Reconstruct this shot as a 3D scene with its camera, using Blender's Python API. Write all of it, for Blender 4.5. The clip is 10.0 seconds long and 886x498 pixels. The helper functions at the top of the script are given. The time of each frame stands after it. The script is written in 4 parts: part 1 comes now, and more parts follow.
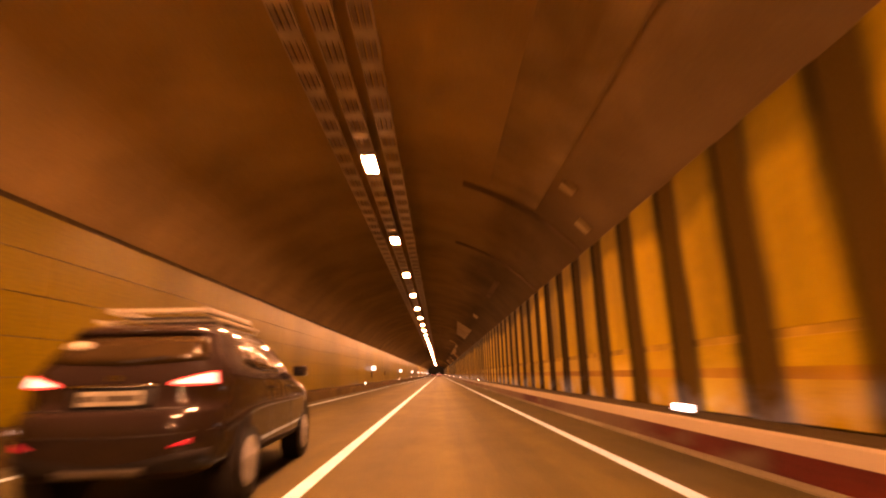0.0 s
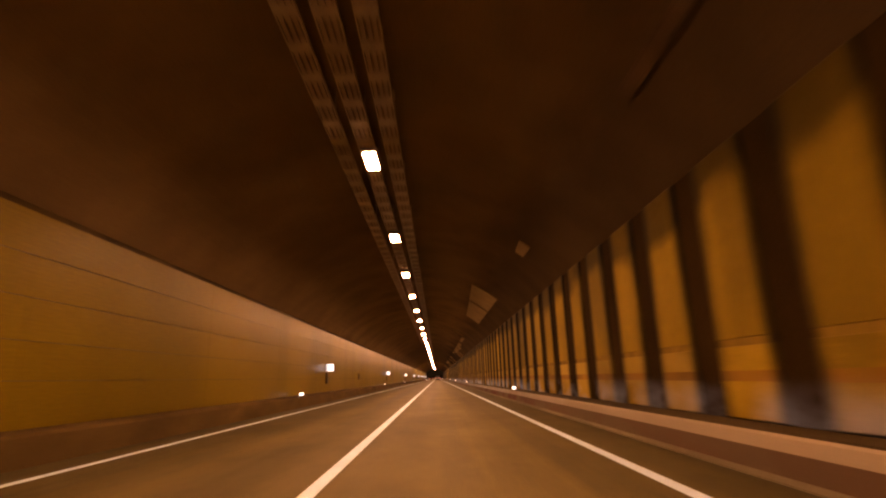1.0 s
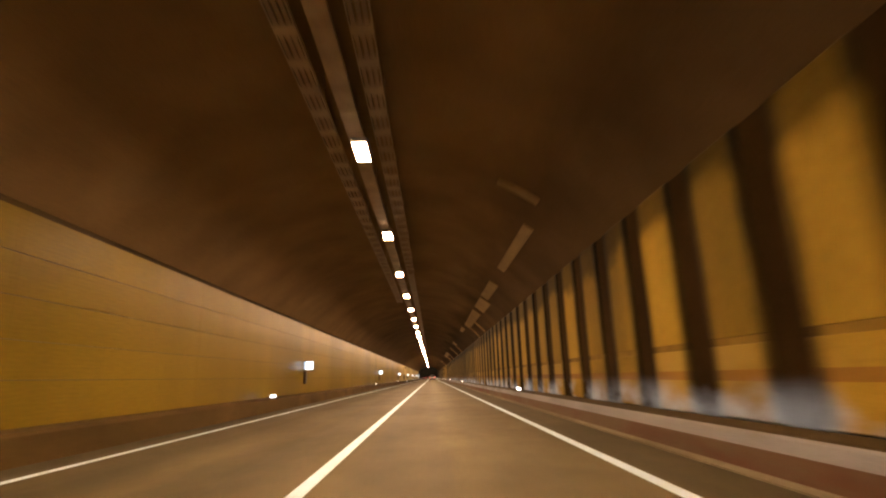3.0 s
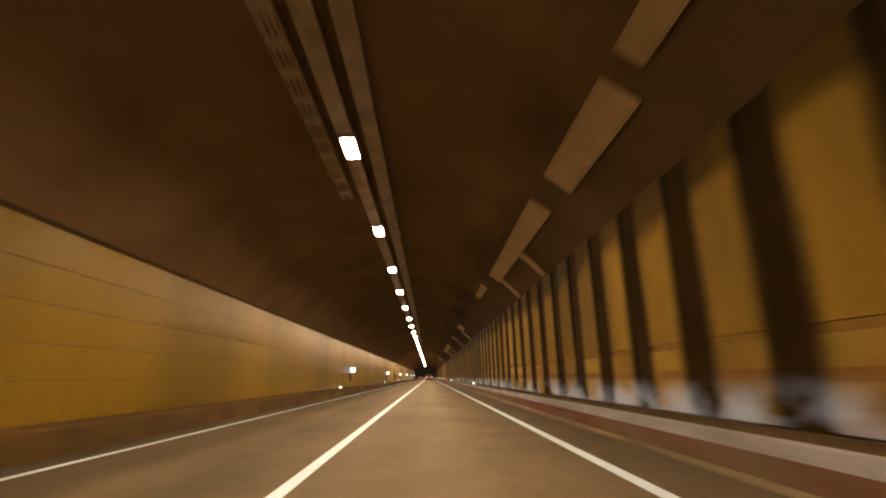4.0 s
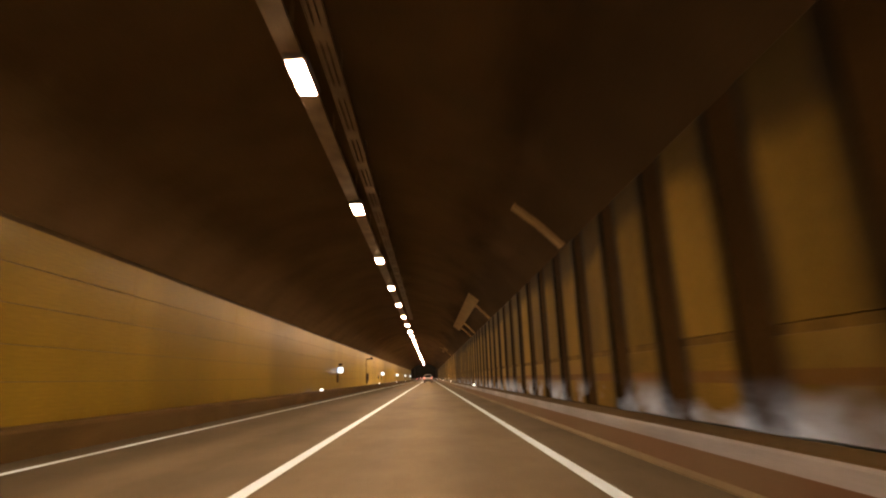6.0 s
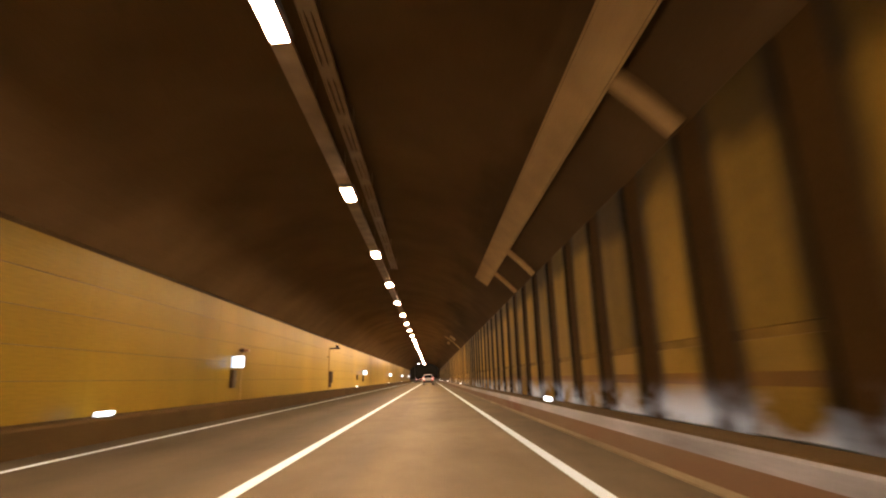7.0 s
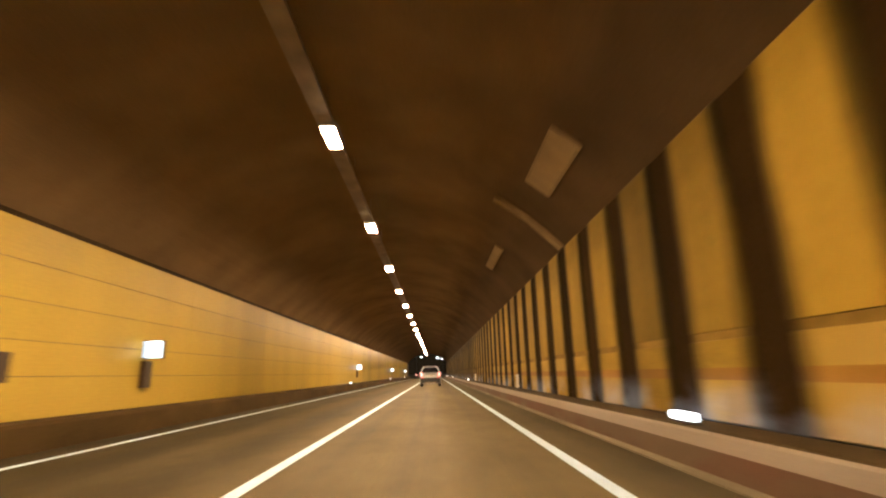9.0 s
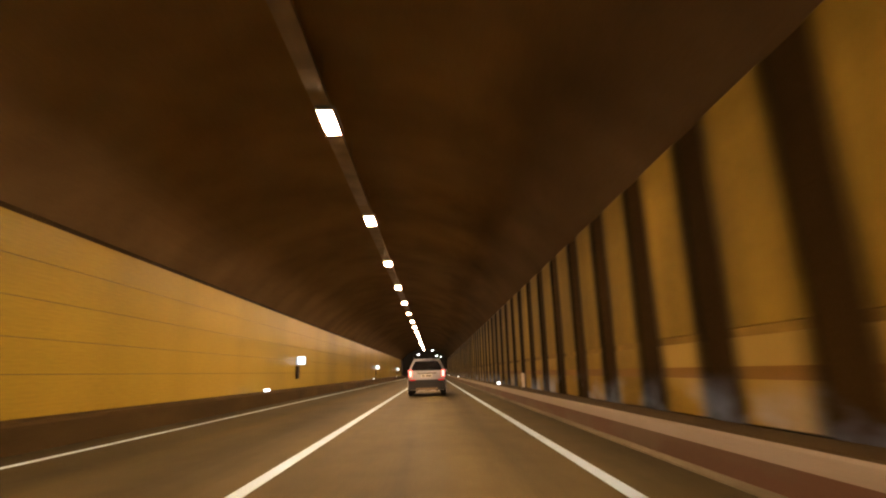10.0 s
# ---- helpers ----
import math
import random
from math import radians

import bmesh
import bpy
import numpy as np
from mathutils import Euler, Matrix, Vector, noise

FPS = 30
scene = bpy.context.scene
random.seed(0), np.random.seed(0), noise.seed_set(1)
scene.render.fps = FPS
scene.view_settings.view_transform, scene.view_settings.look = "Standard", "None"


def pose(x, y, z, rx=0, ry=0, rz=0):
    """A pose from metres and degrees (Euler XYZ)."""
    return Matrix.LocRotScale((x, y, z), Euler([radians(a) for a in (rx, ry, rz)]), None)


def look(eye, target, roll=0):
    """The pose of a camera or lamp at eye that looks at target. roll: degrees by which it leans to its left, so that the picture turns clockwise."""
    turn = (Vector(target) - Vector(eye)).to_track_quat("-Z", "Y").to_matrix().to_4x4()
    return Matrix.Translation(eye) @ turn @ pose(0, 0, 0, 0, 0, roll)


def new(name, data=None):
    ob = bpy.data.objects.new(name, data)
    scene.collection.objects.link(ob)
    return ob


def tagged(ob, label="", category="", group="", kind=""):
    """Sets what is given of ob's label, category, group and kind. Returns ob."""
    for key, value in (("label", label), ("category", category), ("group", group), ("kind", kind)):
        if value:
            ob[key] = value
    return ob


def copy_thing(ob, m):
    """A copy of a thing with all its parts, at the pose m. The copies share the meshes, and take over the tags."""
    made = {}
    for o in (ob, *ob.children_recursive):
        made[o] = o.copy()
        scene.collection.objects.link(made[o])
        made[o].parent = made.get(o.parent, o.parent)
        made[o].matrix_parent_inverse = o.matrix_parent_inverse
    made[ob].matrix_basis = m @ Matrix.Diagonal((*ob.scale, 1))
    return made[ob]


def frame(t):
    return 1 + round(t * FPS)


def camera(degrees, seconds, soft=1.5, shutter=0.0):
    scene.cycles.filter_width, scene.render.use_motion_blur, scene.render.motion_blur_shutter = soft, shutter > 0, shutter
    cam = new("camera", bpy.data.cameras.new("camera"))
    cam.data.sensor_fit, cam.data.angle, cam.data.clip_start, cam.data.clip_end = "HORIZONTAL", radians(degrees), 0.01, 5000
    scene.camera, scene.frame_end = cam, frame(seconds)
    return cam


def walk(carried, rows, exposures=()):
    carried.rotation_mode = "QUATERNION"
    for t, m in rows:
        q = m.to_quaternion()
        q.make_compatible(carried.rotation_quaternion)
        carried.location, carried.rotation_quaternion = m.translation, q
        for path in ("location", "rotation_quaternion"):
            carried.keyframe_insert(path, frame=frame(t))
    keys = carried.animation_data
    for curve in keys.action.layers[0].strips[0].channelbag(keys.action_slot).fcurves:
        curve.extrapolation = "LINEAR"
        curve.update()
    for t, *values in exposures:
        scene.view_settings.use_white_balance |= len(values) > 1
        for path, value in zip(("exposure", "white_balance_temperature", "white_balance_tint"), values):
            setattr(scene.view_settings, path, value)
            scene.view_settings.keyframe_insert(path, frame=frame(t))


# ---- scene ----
# ---- camera ----
cam = camera(82.0, 10.0, soft=2.1, shutter=0.3)
EYE_Z = 1.084
ROWS = (  # seconds, x, y, yaw, pitch, roll
    (0.0, -0.391, -0.11, -0.86, 13.80, -1.60),
    (0.5, -0.452, 10.29, -0.95, 14.07, -1.63),
    (1.0, -0.500, 20.50, -1.06, 14.17, -1.66),
    (1.5, -0.528, 30.60, -1.20, 14.16, -1.61),
    (2.0, -0.529, 40.66, -1.35, 14.10, -1.66),
    (2.5, -0.503, 50.73, -1.53, 14.13, -1.70),
    (2.7, -0.486, 54.77, -1.57, 14.09, -1.68),
    (3.8, -0.323, 77.20, -1.90, 14.06, -1.68),
    (4.0, -0.285, 81.33, -1.94, 14.04, -1.69),
    (4.5, -0.184, 91.72, -2.00, 14.02, -1.71),
    (5.0, -0.079, 102.20, -1.98, 14.09, -1.65),
    (5.5, 0.020, 112.78, -1.95, 14.12, -1.75),
    (5.7, 0.057, 117.04, -1.93, 14.12, -1.73),
    (6.8, 0.206, 140.59, -1.71, 14.17, -1.61),
    (7.0, 0.221, 144.89, -1.69, 14.20, -1.52),
    (7.5, 0.240, 155.65, -1.54, 14.06, -1.62),
    (8.0, 0.233, 166.37, -1.39, 14.00, -1.52),
    (8.5, 0.203, 177.05, -1.30, 13.83, -1.53),
    (9.0, 0.157, 187.65, -1.25, 13.72, -1.53),
    (9.5, 0.106, 198.14, -1.24, 13.65, -1.47),
    (10.0, 0.067, 208.51, -1.41, 13.57, -1.44),
)


EXPOSURES = (  # seconds, stops, kelvin, tint
    (0.0, 0.62, 14000, 67.0),
    (0.5, 0.15, 14000, 71.0),
    (1.0, -0.15, 10500, 52.0),
    (1.5, 0.52, 8500, 31.0),
    (2.0, 0.0, 7800, 26.0),
    (2.7, 0.32, 6900, 18.0),
    (3.8, 0.45, 6500, 11.0),
    (4.0, 0.25, 6350, 10.0),
    (4.5, 0.24, 6400, 9.0),
    (5.0, 0.58, 6550, 12.0),
    (5.5, -0.03, 6650, 15.0),
    (7.0, 0.64, 6450, 15.0),
    (7.5, 0.70, 6250, 8.0),
    (8.5, 0.72, 6050, 4.0),
    (9.0, 0.68, 6200, 6.0),
    (9.5, 0.15, 6700, 14.0),
    (10.0, 0.02, 6600, 12.0),
)


def aim(x, y, yaw, pitch, roll):
    a, b = radians(yaw), radians(pitch)
    way = Vector((-math.sin(a) * math.cos(b), math.cos(a) * math.cos(b), math.sin(b)))
    eye = Vector((x, y, EYE_Z))
    return look(eye, eye + way, roll)


walk(cam, [(t, aim(*r)) for t, *r in ROWS], exposures=EXPOSURES)

# ---- night sky ----
world = bpy.data.worlds.new("night")
scene.world = world
world.use_nodes = True
world.node_tree.nodes["Background"].inputs[0].default_value = (0.013, 0.0085, 0.0045, 1)
world.node_tree.nodes["Background"].inputs[1].default_value = 0.8

LAMP_GLOW = 740.0
LAMP_TINT = (1.0, 0.64, 0.365)
SIGN_GLOW = 2.2

# ---- plan ----
Y0, Y1 = -45.0, 330.0          # tunnel from and to
XC = -1.85                     # crown line
WALL_L, WALL_R = -7.0, 3.3     # faces of the panel walls
TOP = 3.95                     # top of the panels
BASE = 0.50                    # walkways
KERB_L, KERB_R = -6.42, 2.86   # faces of the walkway kerbs
ARC_Z, ARC_R = -0.53, 7.01     # ceiling arc


# ---- materials ----
def mat(name, colour, rough=0.6, metal=0.0, dark=0.75, scale=3.0, fine=60.0, bump=0.1, stretch=(1, 1, 1), emit=None, power=0.0,
        rough_var=0.1, vary=0.0, fresh=None, fresh_scale=0.4, spec=0.5):
    """A surface with two scales of variation; dark: how far the blotches darken; vary: by piece."""
    m = bpy.data.materials.new(name)
    m.use_nodes = True
    n, li = m.node_tree.nodes, m.node_tree.links
    b = n["Principled BSDF"]
    tc = n.new("ShaderNodeNewGeometry")
    mp = n.new("ShaderNodeMapping")
    mp.inputs["Scale"].default_value = stretch
    li.new(tc.outputs["Position"], mp.inputs[0])
    big = n.new("ShaderNodeTexNoise")
    big.inputs["Scale"].default_value, big.inputs["Detail"].default_value = scale, 5
    li.new(mp.outputs[0], big.inputs[0])
    small = n.new("ShaderNodeTexNoise")
    small.inputs["Scale"].default_value, small.inputs["Detail"].default_value = fine, 3
    li.new(mp.outputs[0], small.inputs[0])
    ramp = n.new("ShaderNodeValToRGB")
    c = Vector(colour)
    ramp.color_ramp.elements[0].position, ramp.color_ramp.elements[1].position = 0.32, 0.68
    ramp.color_ramp.elements[0].color = (*(c * dark), 1)
    ramp.color_ramp.elements[1].color = (*c, 1)
    li.new(big.outputs[0], ramp.inputs[0])
    mix = n.new("ShaderNodeMix")
    mix.data_type, mix.blend_type = "RGBA", "MULTIPLY"
    mix.inputs[0].default_value = 0.35
    li.new(ramp.outputs[0], mix.inputs[6])
    li.new(small.outputs[0], mix.inputs[7])
    last = mix.outputs[2]
    if fresh:
        wide = n.new("ShaderNodeTexNoise")
        wide.inputs["Scale"].default_value, wide.inputs["Detail"].default_value = fresh_scale, 4
        li.new(mp.outputs[0], wide.inputs[0])
        step = n.new("ShaderNodeValToRGB")
        step.color_ramp.elements[0].position, step.color_ramp.elements[1].position = 0.46, 0.6
        li.new(wide.outputs[0], step.inputs[0])
        mix2 = n.new("ShaderNodeMix")
        mix2.data_type = "RGBA"
        li.new(step.outputs[0], mix2.inputs[0])
        li.new(last, mix2.inputs[6])
        mix2.inputs[7].default_value = (*fresh, 1)
        last = mix2.outputs[2]
    if vary:
        info = n.new("ShaderNodeObjectInfo")
        mr = n.new("ShaderNodeMapRange")
        mr.inputs[3].default_value, mr.inputs[4].default_value = 1 - vary, 1
        li.new(info.outputs["Random"], mr.inputs[0])
        mix3 = n.new("ShaderNodeMix")
        mix3.data_type, mix3.blend_type = "RGBA", "MULTIPLY"
        mix3.inputs[0].default_value = 1.0
        li.new(last, mix3.inputs[6])
        li.new(mr.outputs[0], mix3.inputs[7])
        last = mix3.outputs[2]
    li.new(last, b.inputs["Base Color"])
    rr = n.new("ShaderNodeMapRange")
    rr.inputs[3].default_value, rr.inputs[4].default_value = max(rough - rough_var, 0.02), min(rough + rough_var, 1)
    li.new(big.outputs[0], rr.inputs[0])
    li.new(rr.outputs[0], b.inputs["Roughness"])
    b.inputs["Metallic"].default_value = metal
    b.inputs["Specular IOR Level"].default_value = spec
    if bump:
        bp = n.new("ShaderNodeBump")
        bp.inputs["Strength"].default_value, bp.inputs["Distance"].default_value = bump, 0.01
        li.new(small.outputs[0], bp.inputs["Height"])
        li.new(bp.outputs[0], b.inputs["Normal"])
    if emit:
        b.inputs["Emission Color"].default_value = (*emit, 1)
        b.inputs["Emission Strength"].default_value = power
    return m


ASPHALT = mat("grey_pavement", (0.182, 0.140, 0.050), 0.72, dark=0.45, scale=0.9, fine=70, bump=0.4, stretch=(1.5, 0.03, 1), rough_var=0.16, spec=0.05, fresh=(0.122, 0.094, 0.036), fresh_scale=0.5)
PAINT = mat("road_paint", (0.60, 0.79, 1.0), 0.6, dark=0.86, scale=2, fine=30, bump=0.2, spec=0.1)
CONCRETE = mat("sooty_concrete", (0.58, 0.38, 0.175), 0.95, dark=0.70, scale=0.45, fine=25, bump=0.2, spec=0.02)
KERB = mat("kerb_concrete", (0.30, 0.32, 0.37), 0.85, dark=0.45, scale=1.2, fine=30, bump=0.4, stretch=(1, 0.3, 1), spec=0.12, fresh=(0.19, 0.185, 0.185), fresh_scale=0.55)
GUTTER = mat("gutter_concrete", (0.20, 0.168, 0.105), 0.9, dark=0.5, scale=1.2, fine=30, bump=0.3, stretch=(1, 0.3, 1), spec=0.1, fresh=(0.115, 0.093, 0.056), fresh_scale=0.5)
KERB_DARK = mat("grimy_kerb", (0.075, 0.050, 0.019), 0.9, dark=0.6, scale=1.2, fine=30, bump=0.4, stretch=(1, 0.4, 1), spec=0.08)
KERB_BROWN = mat("brown_kerb", (0.120, 0.076, 0.026), 0.9, dark=0.5, scale=0.9, fine=30, bump=0.4, stretch=(1, 0.4, 1), spec=0.06, fresh=(0.070, 0.045, 0.016), fresh_scale=0.6)
RED = mat("red_kerb_paint", (0.118, 0.019, 0.011), 0.8, dark=0.5, scale=1.5, fine=30, bump=0.2, stretch=(1, 0.3, 1), fresh=(0.085, 0.055, 0.032), fresh_scale=1.6, spec=0.12)
PANEL = mat("cream_wall_panel", (0.74, 0.500, 0.050), 0.36, dark=0.84, scale=0.35, fine=20, bump=0.03, stretch=(1, 0.25, 1), vary=0.05, rough_var=0.10, spec=0.08)
SEAM = mat("panel_seam", (0.06, 0.05, 0.04), 0.8)
RIB_PANEL = mat("ochre_rib_panel", (0.80, 0.52, 0.065), 0.75, dark=0.6, scale=0.9, fine=20, bump=0.05, stretch=(1, 0.6, 0.3), vary=0.42, spec=0.05)
RIB_LOW = mat("ochre_low_panel", (0.72, 0.47, 0.062), 0.75, dark=0.55, scale=1.1, fine=20, bump=0.05, stretch=(1, 0.6, 1.5), vary=0.4, fresh=(0.60, 0.41, 0.09), fresh_scale=0.4, spec=0.05)
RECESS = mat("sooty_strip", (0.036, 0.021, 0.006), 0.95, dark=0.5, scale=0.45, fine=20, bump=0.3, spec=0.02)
GROOVE = mat("brown_groove", (0.46, 0.29, 0.055), 0.85, dark=0.6, spec=0.06)
ORANGE = mat("orange_band", (0.62, 0.33, 0.055), 0.75, dark=0.6, scale=0.8, spec=0.08, vary=0.4)
GALV = mat("galvanised_steel", (0.66, 0.50, 0.33), 0.7, dark=0.6, scale=2, fine=40, spec=0.2)
CABLE = mat("dusty_cable", (0.34, 0.24, 0.145), 0.85)
DRAIN = mat("pale_drain_plate", (0.43, 0.30, 0.135), 0.8, dark=0.75, scale=1.5, fine=30, bump=0.1, spec=0.15)
STAINED = mat("stained_board", (0.46, 0.31, 0.15), 0.9, dark=0.6, scale=0.8, fine=25, bump=0.3, spec=0.05)
SOOTY_SEAL = mat("sooty_seal", (0.17, 0.105, 0.05), 0.9, dark=0.5, scale=0.8, spec=0.05)
HOUSING = mat("lamp_housing", (0.30, 0.28, 0.25), 0.5, metal=0.4)
LENS = mat("lamp_lens", (0.9, 0.85, 0.7), 0.3, emit=LAMP_TINT, power=LAMP_GLOW, bump=0)
WHITE_LIT = mat("lit_sign_face", (0.9, 0.92, 0.95), 0.3, emit=(0.80, 0.92, 1.0), power=SIGN_GLOW, bump=0)
SIGN_MIRROR = mat("sign_mirror_glow", (0.6, 0.65, 0.7), 0.4, emit=(0.62, 0.80, 1.0), power=0.8, bump=0)
WARN = mat("amber_lens", (0.42, 0.22, 0.09), 0.3)
PALE = mat("pale_post_paint", (0.66, 0.60, 0.50), 0.6)
PALE_DULL = mat("dull_pole_paint", (0.42, 0.30, 0.12), 0.6)
STUD_LIT = mat("lit_marker", (0.9, 0.95, 1.0), 0.3, emit=(0.85, 0.93, 1.0), power=4.5, bump=0)
BROWN = mat("brown_box", (0.07, 0.04, 0.02), 0.5)
STEEL = mat("dark_steel", (0.10, 0.085, 0.07), 0.5, metal=0.5)
CAR_DARK = mat("dark_car_paint", (0.030, 0.018, 0.015), 0.5, dark=0.85, scale=2, fine=30, bump=0, spec=0.04)
CAR_DARK.node_tree.nodes["Principled BSDF"].inputs["Coat Weight"].default_value = 1.0
CAR_DARK.node_tree.nodes["Principled BSDF"].inputs["Coat Roughness"].default_value = 0.04
CAR_WHITE = mat("silver_white_paint", (0.38, 0.39, 0.42), 0.3, metal=0.2, dark=0.92, scale=2, fine=30, bump=0)
CAR_BLACK = mat("black_trim", (0.02, 0.02, 0.02), 0.55, dark=0.8, bump=0.05)
CAR_GLASS = mat("tinted_glass", (0.012, 0.012, 0.014), 0.07, dark=0.9, bump=0, rough_var=0.02)
TYRE = mat("tyre_rubber", (0.018, 0.018, 0.018), 0.85, dark=0.7, bump=0.3)
RIM = mat("alloy_rim", (0.62, 0.60, 0.58), 0.4, metal=0.3)
TAIL = mat("lit_tail_lamp", (0.5, 0.02, 0.02), 0.2, emit=(1.0, 0.10, 0.08), power=1.6, bump=0)
TAIL_CORE = mat("lit_tail_core", (0.9, 0.6, 0.5), 0.2, emit=(1.0, 0.55, 0.48), power=2.0, bump=0)
# Its emission imitates light thrown back; the reflector itself is passive.
REFLECTOR = mat("red_reflector", (0.5, 0.02, 0.03), 0.2, emit=(1.0, 0.06, 0.08), power=0.3, bump=0)
NUMBER = mat("pale_plate", (0.78, 0.74, 0.62), 0.4)
BAR = mat("dark_bar", (0.16, 0.13, 0.10), 0.5)
CHROME = mat("chrome", (0.7, 0.7, 0.7), 0.15, metal=1.0, bump=0)
SOIL = mat("night_ground", (0.05, 0.05, 0.04), 0.95, dark=0.6, scale=0.05, fine=3)


# ---- wear and painted light ----
def multiply(m, socket, amount=1.0):
    """Multiplies the base colour by a socket's value."""
    n, li = m.node_tree.nodes, m.node_tree.links
    b = n["Principled BSDF"].inputs["Base Color"]
    mix = n.new("ShaderNodeMix")
    mix.data_type, mix.blend_type = "RGBA", "MULTIPLY"
    mix.inputs[0].default_value = amount
    li.new(b.links[0].from_socket, mix.inputs[6])
    li.new(socket, mix.inputs[7])
    li.new(mix.outputs[2], b)


def grime_light_along(m, stops):
    """Grime and painted light that differ from stretch to stretch of the tunnel: (y, share of the full colour)."""
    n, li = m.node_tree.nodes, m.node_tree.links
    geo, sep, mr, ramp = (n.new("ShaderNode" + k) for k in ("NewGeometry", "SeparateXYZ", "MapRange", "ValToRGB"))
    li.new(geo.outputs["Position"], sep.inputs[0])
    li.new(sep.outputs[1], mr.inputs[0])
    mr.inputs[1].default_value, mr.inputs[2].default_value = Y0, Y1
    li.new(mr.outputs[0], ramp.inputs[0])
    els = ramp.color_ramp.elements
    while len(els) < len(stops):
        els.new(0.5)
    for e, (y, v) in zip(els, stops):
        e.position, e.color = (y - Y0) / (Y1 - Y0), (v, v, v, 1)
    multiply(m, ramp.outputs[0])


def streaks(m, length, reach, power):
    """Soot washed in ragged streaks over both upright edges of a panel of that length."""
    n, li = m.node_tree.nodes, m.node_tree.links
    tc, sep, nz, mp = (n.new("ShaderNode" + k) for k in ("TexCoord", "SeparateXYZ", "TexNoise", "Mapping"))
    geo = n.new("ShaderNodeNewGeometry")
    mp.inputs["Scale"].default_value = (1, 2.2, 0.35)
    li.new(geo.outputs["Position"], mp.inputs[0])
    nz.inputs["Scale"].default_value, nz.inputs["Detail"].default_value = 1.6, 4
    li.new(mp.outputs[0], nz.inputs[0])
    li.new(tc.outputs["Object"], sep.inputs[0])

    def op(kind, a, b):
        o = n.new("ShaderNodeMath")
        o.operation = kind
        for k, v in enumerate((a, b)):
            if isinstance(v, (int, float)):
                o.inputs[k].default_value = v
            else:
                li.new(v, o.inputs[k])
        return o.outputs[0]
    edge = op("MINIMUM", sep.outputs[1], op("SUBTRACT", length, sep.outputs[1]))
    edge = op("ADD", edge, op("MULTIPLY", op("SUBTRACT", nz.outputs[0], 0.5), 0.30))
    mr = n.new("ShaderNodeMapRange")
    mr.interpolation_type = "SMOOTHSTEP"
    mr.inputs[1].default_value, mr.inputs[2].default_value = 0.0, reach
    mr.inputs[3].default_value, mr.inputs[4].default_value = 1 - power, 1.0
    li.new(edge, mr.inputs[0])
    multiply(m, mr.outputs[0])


def wear_light_along(m, colour, stops):
    """Blends to a second colour, for worn paint and for painted light: (y, share of the first colour left)."""
    n, li = m.node_tree.nodes, m.node_tree.links
    geo, sep, mr, ramp, mix = (n.new("ShaderNode" + k) for k in ("NewGeometry", "SeparateXYZ", "MapRange", "ValToRGB", "Mix"))
    li.new(geo.outputs["Position"], sep.inputs[0])
    li.new(sep.outputs[1], mr.inputs[0])
    mr.inputs[1].default_value, mr.inputs[2].default_value = Y0, Y1
    li.new(mr.outputs[0], ramp.inputs[0])
    els = ramp.color_ramp.elements
    while len(els) < len(stops):
        els.new(0.5)
    for e, (y, v) in zip(els, stops):
        e.position, e.color = (y - Y0) / (Y1 - Y0), (v, v, v, 1)
    b = n["Principled BSDF"].inputs["Base Color"]
    mix.data_type = "RGBA"
    li.new(ramp.outputs[0], mix.inputs[0])
    mix.inputs[6].default_value = (*colour, 1)
    li.new(b.links[0].from_socket, mix.inputs[7])
    li.new(mix.outputs[2], b)


def dirt_light_bands(m, scale, least):
    """Broad soft upright bands: a film of dirt on the ribs, painted lamp scallops on the cream wall."""
    n, li = m.node_tree.nodes, m.node_tree.links
    geo, mp, nz, mr = (n.new("ShaderNode" + k) for k in ("NewGeometry", "Mapping", "TexNoise", "MapRange"))
    mp.inputs["Scale"].default_value = (0, 1, 0.12)
    li.new(geo.outputs["Position"], mp.inputs[0])
    nz.inputs["Scale"].default_value, nz.inputs["Detail"].default_value = scale, 2
    li.new(mp.outputs[0], nz.inputs[0])
    mr.interpolation_type = "SMOOTHSTEP"
    mr.inputs[1].default_value, mr.inputs[2].default_value = 0.36, 0.60
    mr.inputs[3].default_value, mr.inputs[4].default_value = least, 1.0
    li.new(nz.outputs[0], mr.inputs[0])
    multiply(m, mr.outputs[0])


def tracks_and_glow(m):
    """Rubber-darkened wheel tracks and grimy margins across the carriageway; headlight glow on the right lane is
    painted in.
    """
    n, li = m.node_tree.nodes, m.node_tree.links
    geo, sep, mr, ramp = (n.new("ShaderNode" + k) for k in ("NewGeometry", "SeparateXYZ", "MapRange", "ValToRGB"))
    li.new(geo.outputs["Position"], sep.inputs[0])
    li.new(sep.outputs[0], mr.inputs[0])
    mr.inputs[1].default_value, mr.inputs[2].default_value = KERB_L, KERB_R
    li.new(mr.outputs[0], ramp.inputs[0])
    stops = ((-6.4, 0.42), (-5.4, 0.60), (-4.6, 0.54), (-3.75, 0.72), (-2.9, 0.56), (-1.9, 0.72), (-0.95, 0.72), (-0.1, 1.0), (0.8, 0.82), (1.7, 0.80), (2.2, 0.60), (2.84, 0.50))
    els = ramp.color_ramp.elements
    ramp.color_ramp.interpolation = "EASE"
    while len(els) < len(stops):
        els.new(0.5)
    for e, (x, v) in zip(els, stops):
        e.position, e.color = (x - KERB_L) / (KERB_R - KERB_L), (v, v, v, 1)
    multiply(m, ramp.outputs[0])


